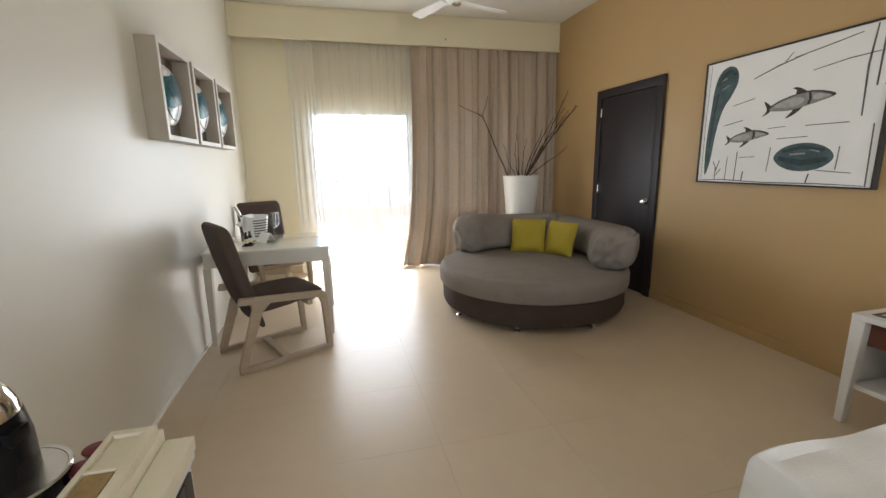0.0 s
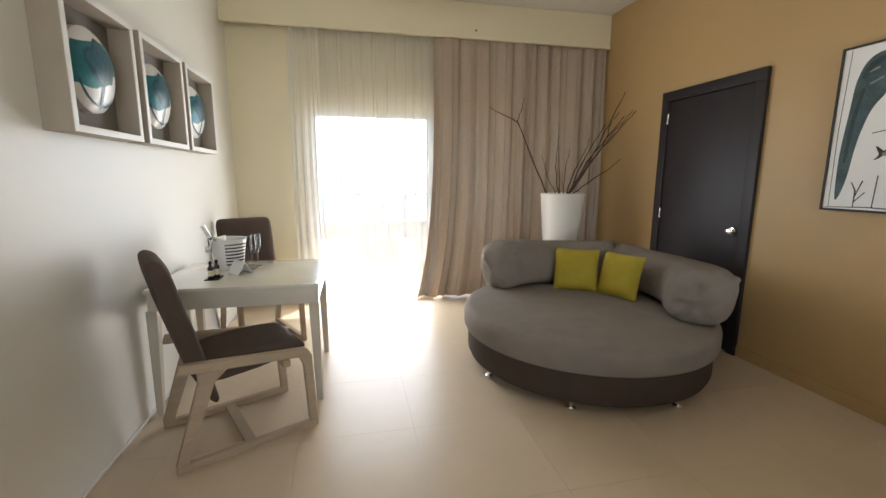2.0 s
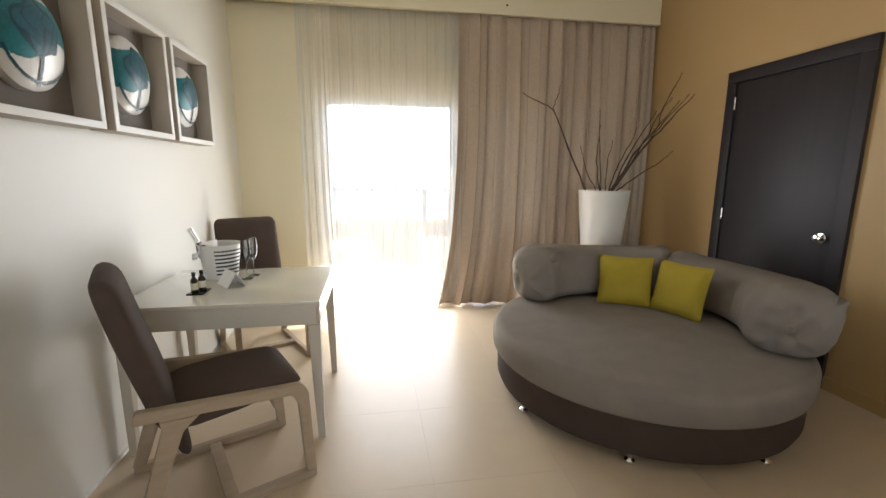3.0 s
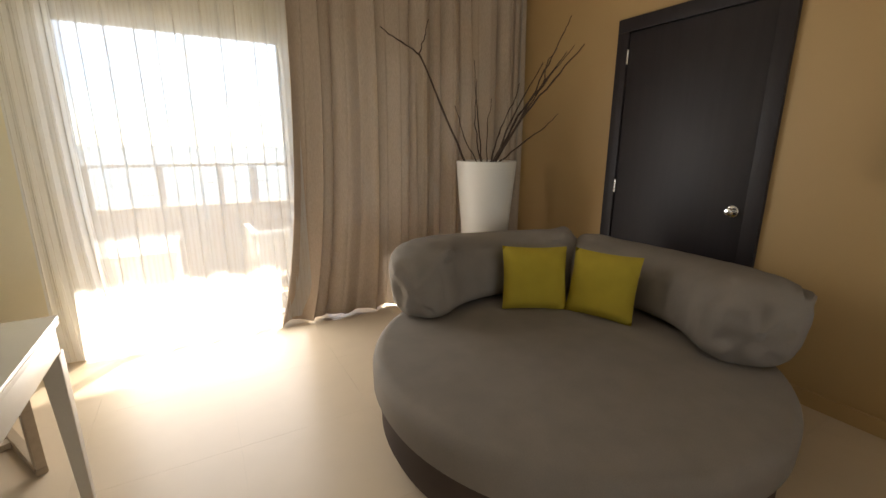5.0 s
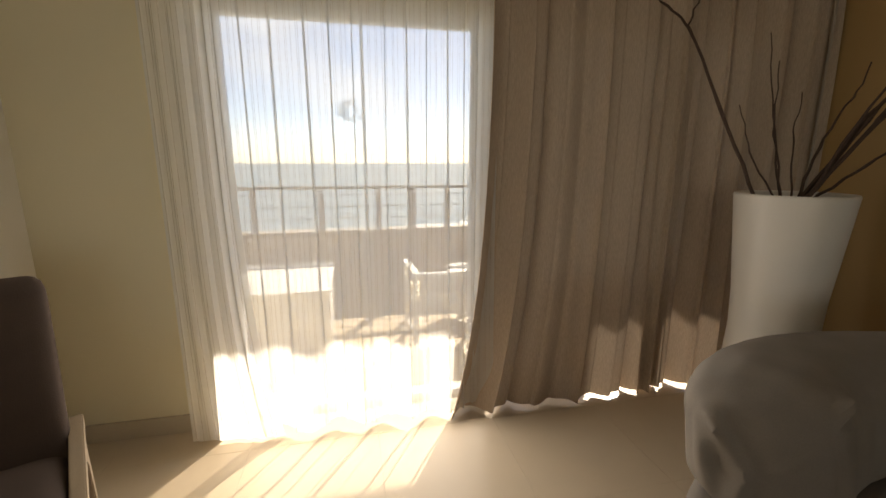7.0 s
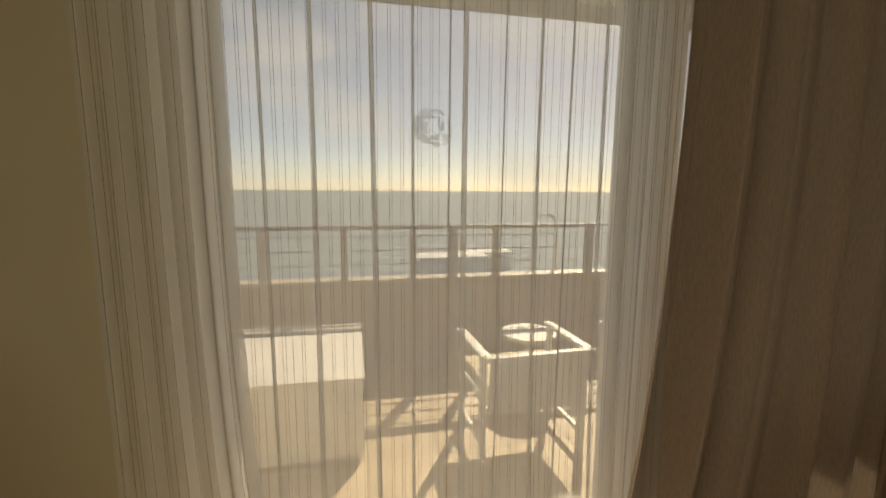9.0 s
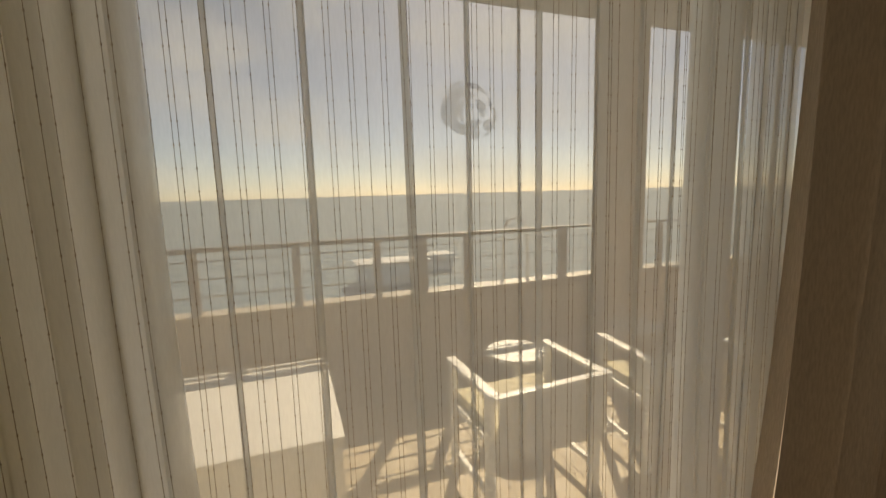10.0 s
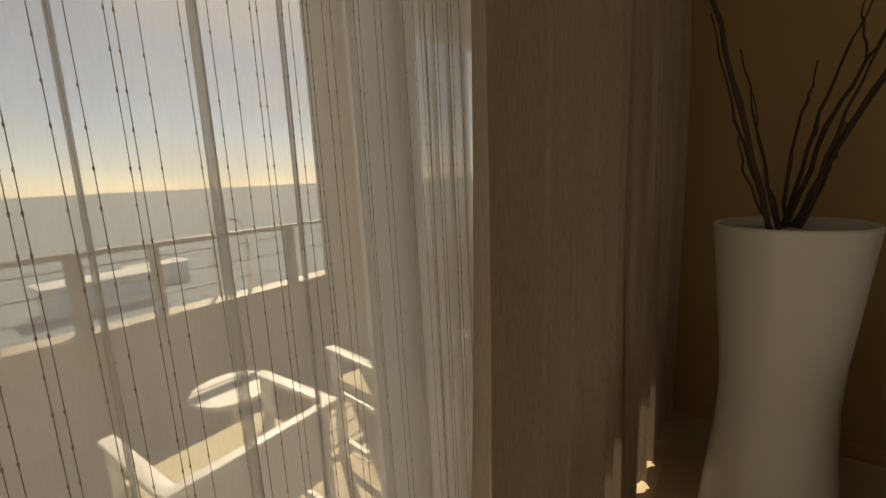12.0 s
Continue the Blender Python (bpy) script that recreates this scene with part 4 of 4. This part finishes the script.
for pts, w in (([(0.34, 0.80), (0.48, 0.86), (0.62, 0.90)], 0.008), ([(0.50, 0.86), (0.55, 0.93)], 0.006), ([(0.56, 0.89), (0.72, 0.92), (0.86, 0.95)], 0.006), ([(0.66, 0.78), (0.82, 0.81), (0.97, 0.82)], 0.005), ([(0.22, 0.62), (0.36, 0.655)], 0.005), ([(0.17, 0.47), (0.30, 0.50)], 0.005), ([(0.66, 0.42), (0.86, 0.42)], 0.005), ([(0.52, 0.34), (0.68, 0.345)], 0.005), ([(0.46, 0.42), (0.56, 0.425)], 0.004), ([(0.30, 0.21), (0.40, 0.215)], 0.004), ([(0.74, 0.115), (0.90, 0.10)], 0.005), ([(0.02, 0.02), (0.2, 0.03), (0.45, 0.02), (0.8, 0.025), (0.97, 0.02)], 0.006), ([(0.14, 0.03), (0.14, 0.13), (0.12, 0.18)], 0.006), ([(0.14, 0.09), (0.165, 0.19)], 0.006), ([(0.14, 0.06), (0.18, 0.12)], 0.005), ([(0.215, 0.03), (0.22, 0.22)], 0.005), ([(0.28, 0.03), (0.285, 0.26)], 0.006), ([(0.33, 0.03), (0.335, 0.10)], 0.008), ([(0.70, 0.03), (0.71, 0.09)], 0.008), ([(0.48, 0.10), (0.49, 0.28)], 0.006), ([(0.83, 0.12), (0.835, 0.27)], 0.006), ([(0.905, 0.45), (0.90, 0.75), (0.915, 0.98)], 0.010), ([(0.945, 0.62), (0.95, 0.98)], 0.010), ([(0.98, 0.62), (0.98, 0.98)], 0.012), ([(0.035, 0.02), (0.03, 0.5), (0.04, 0.98)], 0.004), ([(0.965, 0.02), (0.96, 0.4)], 0.008)):
    plant = pts[0][1] < 0.12 and abs(pts[0][0] - pts[-1][0]) < 0.06 and pts[-1][1] < 0.27
    stroke(pts, w * (0.7 if plant else 0.62), M_INK if plant else M_CHARGREY)

# ---- pot with twigs ----
PC = (3.315, 7.02)
pot = thing("floor_planter", "tall white flared planter holding bare twigs", "planter", at=(PC[0], PC[1], 0))
part("vessel", lathe_bm([(r * 0.95, z) for r, z in [(0.01, 0.0), (0.225, 0.0), (0.235, 0.01), (0.225, 0.12), (0.195, 0.38), (0.186, 0.55), (0.193, 0.72), (0.215, 0.95), (0.237, 1.185), (0.232, 1.192), (0.222, 1.185), (0.205, 1.0), (0.01, 0.99)]], 64), M_POT, pot)
part("gravel", lathe_bm([(0.01, 1.135), (0.205, 1.135), (0.20, 1.16), (0.10, 1.168), (0.01, 1.165)], 32), M_SOIL, pot, "pale gravel filling")
twigs = thing("twig_bundle", "bundle of bare dark brown twigs standing in the planter", "twigs", at=(PC[0], PC[1], 1.15))


def twig(pts, r0, r1, seed):
    rnd = random.Random(seed)
    full = []
    pts = [Vector(p) for p in pts]
    for a, b in zip(pts, pts[1:]):
        for i in range(5):
            full.append(a.lerp(b, i / 5) + Vector([rnd.uniform(-0.006, 0.006) for _ in range(3)]))
    full.append(pts[-1])
    n = len(full) - 1
    rad = [(r0 + (r1 - r0) * i / n) * (1.25 if i % 5 == 0 and i else 1) for i in range(n + 1)]
    return tube_bm(full, rad, 6)


TW = [
    ([(-0.14, 0.05, 0.0), (-0.30, 0.15, 0.42), (-0.425, 0.25, 0.78), (-0.60, 0.19, 0.83), (-0.77, 0.13, 0.89)], 0.0085, 0.003),
    ([(-0.425, 0.25, 0.78), (-0.39, 0.25, 0.90), (-0.35, 0.26, 1.02)], 0.005, 0.002),
    ([(0.0, 0.05, 0.0), (0.03, 0.18, 0.40), (0.06, 0.28, 0.79)], 0.006, 0.002),
    ([(-0.02, 0.03, 0.0), (-0.04, 0.10, 0.30), (0.02, 0.18, 0.64)], 0.006, 0.002),
    ([(-0.03, 0.05, 0.0), (-0.12, 0.14, 0.22), (-0.17, 0.18, 0.44)], 0.005, 0.002),
    ([(0.02, 0.02, 0.0), (0.07, 0.10, 0.28), (0.13, 0.14, 0.50)], 0.005, 0.002),
    ([(0.06, 0.0, 0.0), (0.20, -0.13, 0.34), (0.36, -0.28, 0.60), (0.50, -0.41, 0.83)], 0.009, 0.0025),
    ([(0.06, 0.02, 0.0), (0.22, -0.08, 0.36), (0.36, -0.18, 0.60), (0.47, -0.28, 0.80)], 0.008, 0.0025),
    ([(0.04, -0.02, 0.0), (0.14, -0.10, 0.33), (0.30, -0.23, 0.72)], 0.007, 0.0025),
    ([(0.07, 0.03, 0.0), (0.28, -0.05, 0.36), (0.46, -0.13, 0.66), (0.61, -0.21, 0.87)], 0.007, 0.002),
    ([(0.07, -0.02, 0.0), (0.26, -0.09, 0.17), (0.42, -0.13, 0.28), (0.54, -0.16, 0.39)], 0.006, 0.002),
    ([(0.20, -0.13, 0.34), (0.29, -0.27, 0.66), (0.35, -0.35, 0.88), (0.40, -0.37, 1.0)], 0.005, 0.002),
    ([(0.05, 0.02, 0.0), (0.12, 0.02, 0.24), (0.22, -0.02, 0.46), (0.25, -0.04, 0.60)], 0.006, 0.002),
    ([(0.36, -0.18, 0.60), (0.40, -0.16, 0.74), (0.48, -0.17, 0.84)], 0.004, 0.0018),
]
for k, (pts, r0, r1) in enumerate(TW):
    stout = 1.25 if pts[-1][0] > 0.2 else 1.0
    part("twig", twig(pts, r0 * stout, r1 * stout, k), M_TWIG, twigs)

# ---- ceiling fan ----
fan = thing("ceiling_fan", "white ceiling fan with four flat blades at rest", "ceiling fan", at=(2.25, 6.2, ZC))
part("rod", tube_bm([(0, 0, -0.001), (0, 0, -0.2)], 0.014, 12), M_WHITE, fan)
part("canopy", lathe_bm([(0.07, -0.001), (0.068, -0.03), (0.03, -0.06), (0.014, -0.062)], 28), M_WHITE, fan)
part("motor", lathe_bm([(0.02, -0.19), (0.09, -0.205), (0.10, -0.235), (0.095, -0.27), (0.05, -0.292), (0.01, -0.295)], 36), M_WHITE, fan)
part("hub_cap", lathe_bm([(0.045, -0.292), (0.04, -0.305), (0.005, -0.309)], 24), M_STEEL, fan, "dull grey hub cap")
for a in (22, 112, 202, 292):
    bl = prism_bm([(0.13, -0.05), (0.60, -0.068), (0.645, -0.05), (0.645, 0.05), (0.60, 0.068), (0.13, 0.05)], "z", -0.252, -0.244, 0.002)
    b = part("blade", bl, M_WHITE, fan)
    b.matrix_basis = pose(0, 0, 0, 8, 0, a)
    part("blade_arm", box_bm(0.08, 0.18, -0.02, 0.02, -0.242, -0.236, 0.001), M_WHITE, fan).matrix_basis = pose(0, 0, 0, 8, 0, a)

# ---- bed and nightstand ----
bed = thing("bed", "white hotel bed with a plump duvet against the tan wall", "bed", at=(0, 0, 0))
BX0, BX1, BY0, BY1 = 2.02, XR - 0.06, 0.74, 2.69
part("bed_base", box_bm(BX0 + 0.05, BX1, BY0 + 0.04, BY1 - 0.04, 0.06, 0.30, 0.01), M_BASE, bed)
part("mattress", box_bm(BX0 + 0.03, BX1, BY0 + 0.02, BY1 - 0.02, 0.301, 0.53, 0.04), M_LINEN, bed)
part("headboard", box_bm(BX1 + 0.001, XR - 0.002, BY0 - 0.1, BY1 + 0.08, 0, 1.15, 0.01), M_DOOR, bed)
dv = bm_new()
US = [0.0, 0.0, 0.006, 0.02] + [0.02 + 0.98 * i / 44 for i in range(1, 45)]
VS = US[:4] + [0.02 + 0.96 * i / 44 for i in range(1, 44)] + [1 - q for q in reversed(US[:4])]
nx, ny = len(US) - 1, len(VS) - 1
SIDE = {0: 0.30, 1: 0.628, 2: 0.646}
gr = []
for i, u in enumerate(US):
    row = []
    for j, v in enumerate(VS):
        x, y = BX0 - 0.045 + (BX1 - BX0 + 0.025) * u, BY0 - 0.03 + (BY1 - BY0 + 0.06) * v
        rib = 0.006 * abs(math.sin(x * 26)) * abs(math.sin(y * 26))
        z = 0.634 + 0.008 * math.sin(9 * u + 5 * v) * math.sin(7 * v) + 0.012 * noise.noise((x * 6, y * 6, 0)) + rib
        k = min(i, j, ny - j)
        if i < 8:
            z += 0.013 * math.sin(y * 62 + 2 * math.sin(y * 17)) * (1 - i / 8)
        if k in SIDE:
            z = SIDE[k] + 0.010 * math.sin(31 * (u + v)) + 0.006 * noise.noise((x * 14, y * 14, 3))
            if k < 2:
                x -= 0.012 * math.sin(40 * v) if i < 2 else 0.0
                y += 0.012 * math.sin(40 * u) if j > ny - 2 else 0.0
        row.append(dv.verts.new((x, y, z)))
    gr.append(row)
for i in range(nx):
    for j in range(ny):
        dv.faces.new((gr[i][j], gr[i + 1][j], gr[i + 1][j + 1], gr[i][j + 1]))
soften(part("duvet", dv, M_LINEN, bed, "plump white quilted duvet"), 1)
for y in (1.25, 2.27):
    pb = pillow_bm(0.66, 0.44, 0.17, int(y * 10))
    p = part("bed_pillow", pb, M_LINEN, bed)
    p.matrix_basis = pose(BX1 - 0.18, y, 0.80, -62, 0, -90)

ns = thing("nightstand", "white open nightstand with splayed legs beside the bed", "nightstand", at=(3.492, 2.99, 0))
NW, ND, NH = 0.46, 0.50, 0.59
part("top", box_bm(0, ND, 0, NW, NH - 0.03, NH, 0.004), M_WHITE, ns)
part("side", box_bm(0.03, ND - 0.01, 0.012, 0.034, 0.2, NH - 0.031, 0.002), M_WHITE, ns)
part("side", box_bm(0.03, ND - 0.01, NW - 0.034, NW - 0.012, 0.2, NH - 0.031, 0.002), M_WHITE, ns)
part("back_panel", box_bm(ND - 0.02, ND - 0.008, 0.035, NW - 0.035, 0.2, NH - 0.031), M_WHITE, ns)
part("shelf", box_bm(0.03, ND - 0.021, 0.035, NW - 0.035, 0.195, 0.22, 0.002), M_WHITE, ns)
part("drawer", box_bm(0.05, ND - 0.03, 0.036, NW - 0.036, 0.43, NH - 0.033, 0.003), M_REDBROWN, ns, "red-brown wooden drawer")
part("inlay", box_bm(0.05, ND - 0.05, 0.05, NW - 0.05, NH + 0.0005, NH + 0.003), M_DARKWOOD, ns, "dark inlaid border")
part("inlay_pad", box_bm(0.075, ND - 0.075, 0.075, NW - 0.075, NH + 0.003, NH + 0.005), M_CARD, ns)
for cx, dx in ((0.0, 1), (ND - 0.002, -1)):
    for cy, dy in ((0.0, 1), (NW, -1)):
        part("leg", leg_bm(cx, cy, dx, dy, 0.06, 0.035, NH - 0.031), M_WHITE, ns)

# ---- minibar cabinet with coffee things ----
cab = thing("minibar_cabinet", "low white minibar cabinet with dark slatted front", "cabinet", at=(0.013, 1.9, 0))
CW, CD, CH = 1.06, 0.69, 0.765
part("top", box_bm(0, CD - 0.015, 0, CW - 0.03, CH - 0.03, CH, 0.003), M_WHITE, cab)
part("carcass", box_bm(0.0, CD - 0.03, 0.02, CW - 0.02, 0.02, CH - 0.031, 0.003), M_WHITE, cab)
for k in range(22):
    part("slat", box_bm(CD - 0.029, CD - 0.012, 0.03 + 0.044 * k, 0.03 + 0.044 * k + 0.034, 0.04, CH - 0.034, 0.002), M_DARKWOOD, cab)
box1 = thing("tea_box", "cream wooden tea box with a brown printed window", "box", at=(0.55, 2.72, CH), turn=0)
part("body", box_bm(-0.005, 0.09, -0.30, 0.20, 0, 0.055, 0.003), M_CARD, box1)
part("lid", box_bm(0.001, 0.084, -0.29, 0.19, 0.0552, 0.062, 0.002), M_CARD, box1)
for q in ((0.001, 0.012, -0.29, 0.19), (0.066, 0.084, -0.29, 0.19), (0.012, 0.066, 0.172, 0.19), (0.012, 0.066, 0.062, 0.07)):
    part("lid_rail", box_bm(q[0], q[1], q[2], q[3], 0.0625, 0.071, 0.002), M_CARD, box1)
part("print", box_bm(0.016, 0.062, -0.27, 0.06, 0.0622, 0.0675), M_KRAFT, box1, "brown woodgrain printed panel")
box2 = thing("menu_folder", "cream card menu folder lying beside the tea box", "folder", at=(0.672, 2.715, CH), turn=0)
part("cover", box_bm(-0.03, 0.025, -0.30, 0.20, 0, 0.03, 0.002), M_CARD, box2)
coffee = thing("coffee_machine", "black and chrome capsule coffee machine on the cabinet", "coffee machine", at=(0.322, 2.85, CH), turn=-8)
coffee.scale = (1.0, 1.0, 0.80)
part("body", lathe_bm([(0.002, 0.0), (0.088, 0.0), (0.096, 0.06), (0.095, 0.14), (0.087, 0.205), (0.002, 0.206)], 40), M_BLACK, coffee).matrix_basis = pose(0.035, 0, 0)
part("chrome_hood", lathe_bm([(0.0865, 0.206), (0.082, 0.235), (0.071, 0.265), (0.05, 0.287), (0.02, 0.297), (0.002, 0.298)], 40), M_CHROME, coffee, "polished chrome hood").matrix_basis = pose(0.035, 0, 0)
part("lever", box_bm(-0.05, 0.055, -0.018, 0.018, 0.299, 0.315, 0.005), M_BLACK, coffee)
part("spout", box_bm(0.10, 0.135, -0.022, 0.022, 0.15, 0.185, 0.006), M_BLACK, coffee)
TRAYX = 0.083
part("drip_tray", lathe_bm([(0.002, 0.0), (0.092, 0.0), (0.099, 0.012), (0.101, 0.05), (0.094, 0.052), (0.002, 0.046)], 36), M_BLACK, coffee).matrix_basis = pose(TRAYX, 0.0, 0)
part("drip_rim", lathe_bm([(0.098, 0.05), (0.103, 0.054), (0.101, 0.060), (0.095, 0.056)], 36, cap=False), M_CHROME, coffee).matrix_basis = pose(TRAYX, 0.0, 0)
part("drip_grid", lathe_bm([(0.002, 0.053), (0.094, 0.053), (0.094, 0.055), (0.002, 0.055)], 36), M_STEEL, coffee, "perforated steel grid").matrix_basis = pose(TRAYX, 0.0, 0)


def pod(at, m, first=None):
    if first:
        return copy_thing(first, pose(*at))
    p = thing("coffee_pod", "red foil coffee capsule on the cabinet", "coffee capsule", "coffee capsules", at)
    part("cup", lathe_bm([(0.002, 0.0), (0.014, 0.0), (0.022, 0.026), (0.0245, 0.029), (0.023, 0.031), (0.002, 0.033)], 24), m, p)
    return p


pd = pod((0.512, 2.925, CH), M_RED)
pod((0.514, 2.866, CH), M_RED, pd)

# ---- balcony ----
BZ = -0.10
structure("balcony_floor", box_bm(-1.6, 7.0, YW + 0.2, 10.30, BZ - 0.2, BZ - 0.006), M_GROUT, "sand coloured balcony floor")
structure("door_sill", box_bm(OX0, OX1, YW, YW + 0.2, -0.055, -0.001), M_BASEB, "beige stone door sill")
structure("parapet", box_bm(-1.6, 7.0, 10.10, 10.24, BZ - 0.2, 0.59, 0.006), M_RENDERW, "sand rendered balcony parapet")
structure("parapet_coping", box_bm(-1.6, 7.0, 10.085, 10.255, 0.591, 0.612, 0.005), M_BASEB, "pale stone coping")
structure("column", box_bm(3.66, 4.12, 9.93, 10.095, BZ, 3.2, 0.006), M_RENDERW, "sand rendered square column")
structure("beam", box_bm(-1.6, 7.0, 9.90, 10.20, 2.915, 3.25), M_RENDERW, "sand rendered beam over the balcony")
structure("balcony_ceiling", box_bm(-1.6, 7.0, YW + 0.2, 10.20, 3.251, 3.45), M_RENDERW, "sand rendered balcony soffit")
structure("facade", box_bm(-1.6, -0.2, YW, YW + 0.2, BZ - 0.2, 3.45), M_RENDERW)
structure("facade_right", box_bm(XR + 0.2, 7.0, YW, YW + 0.2, BZ - 0.2, 3.45), M_RENDERW)
rail = thing("balcony_railing", "bronze balcony railing with flat handrail on the parapet", "railing")
part("handrail", box_bm(-1.6, 3.42, 10.12, 10.19, 1.045, 1.08, 0.006), M_RAIL, rail)
part("handrail", box_bm(3.42, 7.0, 10.135, 10.175, 1.055, 1.078, 0.004), M_RAIL, rail)
for z in (0.985, 0.86, 0.735):
    part("bar", box_bm(-1.6, 7.0, 10.15, 10.16, z - 0.005, z + 0.005, 0.001), M_RAIL, rail)
for x in (-1.2, -0.4, 0.39, 1.06, 1.66, 2.03, 2.43, 3.385, 4.55, 5.4, 6.2):
    w = 0.028 if x not in (3.385, 2.03) else 0.04
    part("post", box_bm(x - w, x + w, 10.135, 10.175, 0.612, 1.046, 0.003), M_RAIL, rail)
hoop = thing("ladder_hoop", "grey metal ladder hoop rising beyond the parapet", "hoop", at=(3.06, 10.45, 0))
part("hoop", tube_bm([(-0.13 * math.cos(math.pi * k / 14), 0, 0.98 + 0.17 * math.sin(math.pi * k / 14) ** 0.8) for k in range(15)], 0.014, 10), M_STEEL, hoop)
part("stanchion", tube_bm([(-0.13, 0, -0.4), (-0.13, 0, 0.985)], 0.014, 10), M_STEEL, hoop)
part("stanchion", tube_bm([(0.13, 0, -0.4), (0.13, 0, 0.985)], 0.014, 10), M_STEEL, hoop)

daybed = thing("balcony_daybed", "low white square lounge table on the balcony", "lounge table", at=(0.14, 8.62, BZ))
part("body", box_bm(0.01, 1.04, 0.01, 0.90, 0.03, 0.475, 0.012), M_OUTWHITE, daybed)
part("rim", box_bm(0.0, 1.05, 0.905, 0.93, 0.40, 0.502, 0.006), M_OUTWHITE, daybed)
part("top", box_bm(0.0, 1.05, 0.0, 0.904, 0.4755, 0.492, 0.006), M_OUTWHITE, daybed)
for x in (0.05, 0.96):
    for y in (0.05, 0.83):
        part("foot", box_bm(x, x + 0.05, y, y + 0.05, 0, 0.03, 0.003), M_OUTWHITE, daybed)


def patio_chair(at, turn, first=None):
    if first:
        return copy_thing(first, pose(*at, 0, 0, turn))
    c = thing("patio_armchair", "white framed balcony armchair with pale mesh back", "armchair", "balcony armchairs", at, turn)
    W, L, A = 0.30, 0.46, 0.635
    for sx in (-1, 1):
        x = sx * W
        part("arm", box_bm(x - 0.026, x + 0.026, -0.03, L, A - 0.022, A, 0.005), M_OUTWHITE, c)
        part("front_leg", box_bm(x - 0.018, x + 0.018, L - 0.06, L - 0.022, 0, A - 0.0225, 0.004), M_OUTWHITE, c)
        part("rear_leg", box_bm(x - 0.018, x + 0.018, 0.0, 0.038, 0, A - 0.0225, 0.004), M_OUTWHITE, c)
        part("side_rail", box_bm(x - 0.012, x + 0.012, 0.038, L - 0.06, 0.37, 0.405, 0.003), M_OUTWHITE, c)
        part("side_rail", box_bm(x - 0.012, x + 0.012, 0.038, L - 0.06, 0.10, 0.13, 0.003), M_OUTWHITE, c)
    part("seat_cushion", box_bm(-W + 0.02, W - 0.02, 0.02, L - 0.01, 0.36, 0.45, 0.02), M_CUSHION, c, "cream seat cushion")
    part("back_rail", box_bm(-W - 0.02, W + 0.02, -0.075, -0.032, 0.615, 0.64, 0.005), M_OUTWHITE, c)
    part("back_panel", prism_bm([(-0.025, 0.30), (-0.005, 0.30), (-0.038, 0.614), (-0.068, 0.614)], "x", -W + 0.02, W - 0.02, 0.003), M_OUTFAB, c, "pale woven back panel")
    return c


pc = patio_chair((2.11, 8.48, BZ), 2)
patio_chair((3.02, 8.42, BZ), -6, pc)


def stool(at, r, first=None):
    c = thing("balcony_stool", "low round white side table on the balcony", "side table", "low balcony tables", at)
    part("top", lathe_bm([(0.01, 0.40), (r - 0.01, 0.40), (r, 0.408), (r, 0.424), (r - 0.006, 0.43), (0.01, 0.43)], 40), M_OUTWHITE, c)
    part("column", lathe_bm([(0.025, 0.02), (0.022, 0.4)], 16), M_OUTWHITE, c)
    part("foot", lathe_bm([(0.01, 0.0), (r * 0.7, 0.0), (r * 0.7, 0.012), (0.025, 0.022)], 32), M_OUTWHITE, c)
    return c


stool((2.43, 9.33, BZ), 0.21)
stool((3.55, 9.42, BZ), 0.21)

# ---- sea and distance ----
structure("ground", box_bm(-4000, 4000, 10.3, 4200, -16.0, -14.0), M_SEA, "pale hazy sea reaching the horizon")
for x, y, w, d, h in ((17.5, 79, 13, 6, 4.0), (27.5, 88, 9, 5, 3.2)):
    hut = thing("beach_pavilion", "low white beach pavilion roof beyond the parapet", "pavilion", "beach pavilions", at=(x, y, -14.0))
    part("wall", box_bm(-w / 2 + 0.4, w / 2 - 0.4, -d / 2 + 0.4, d / 2 - 0.4, 0, h - 0.4), M_LAND, hut)
    part("roof", box_bm(-w / 2, w / 2, -d / 2, d / 2, h - 0.399, h, 0.03), M_LAND, hut, "flat white roof")

# ---- floor tiles ----
floor = bpy.data.objects["floor"]
TS = 0.60
tile_meshes = {}
iy = 0
y = YB
while y < YW:
    x = -0.35
    while x < XR:
        x0, x1, y0, y1 = max(x, 0.0), min(x + TS, XR), y, min(y + TS, YW)
        if x1 - x0 > 0.02 and y1 - y0 > 0.02:
            key = (round(x1 - x0, 3), round(y1 - y0, 3))
            if key not in tile_meshes:
                tile_meshes[key] = mesh_of("tile", box_bm(0.0005, key[0] - 0.0005, 0.0005, key[1] - 0.0005, -0.0035, 0.0), M_TILE, False)
            t = new("tile", tile_meshes[key])
            t.parent = floor
            t.location = (x0, y0, 0)
        x += TS
    y += TS
bfloor = bpy.data.objects["balcony_floor"]
bt = mesh_of("tile", box_bm(0.002, 0.398, 0.002, 0.398, -0.0055, 0.0, 0.001), M_PATIO)
for i in range(18):
    for j in range(6):
        t = new("tile", bt)
        t.parent = bfloor
        t.location = (-1.6 + 0.4 * i, YW + 0.2 + 0.4 * j - 0.12 + 0.12, BZ)
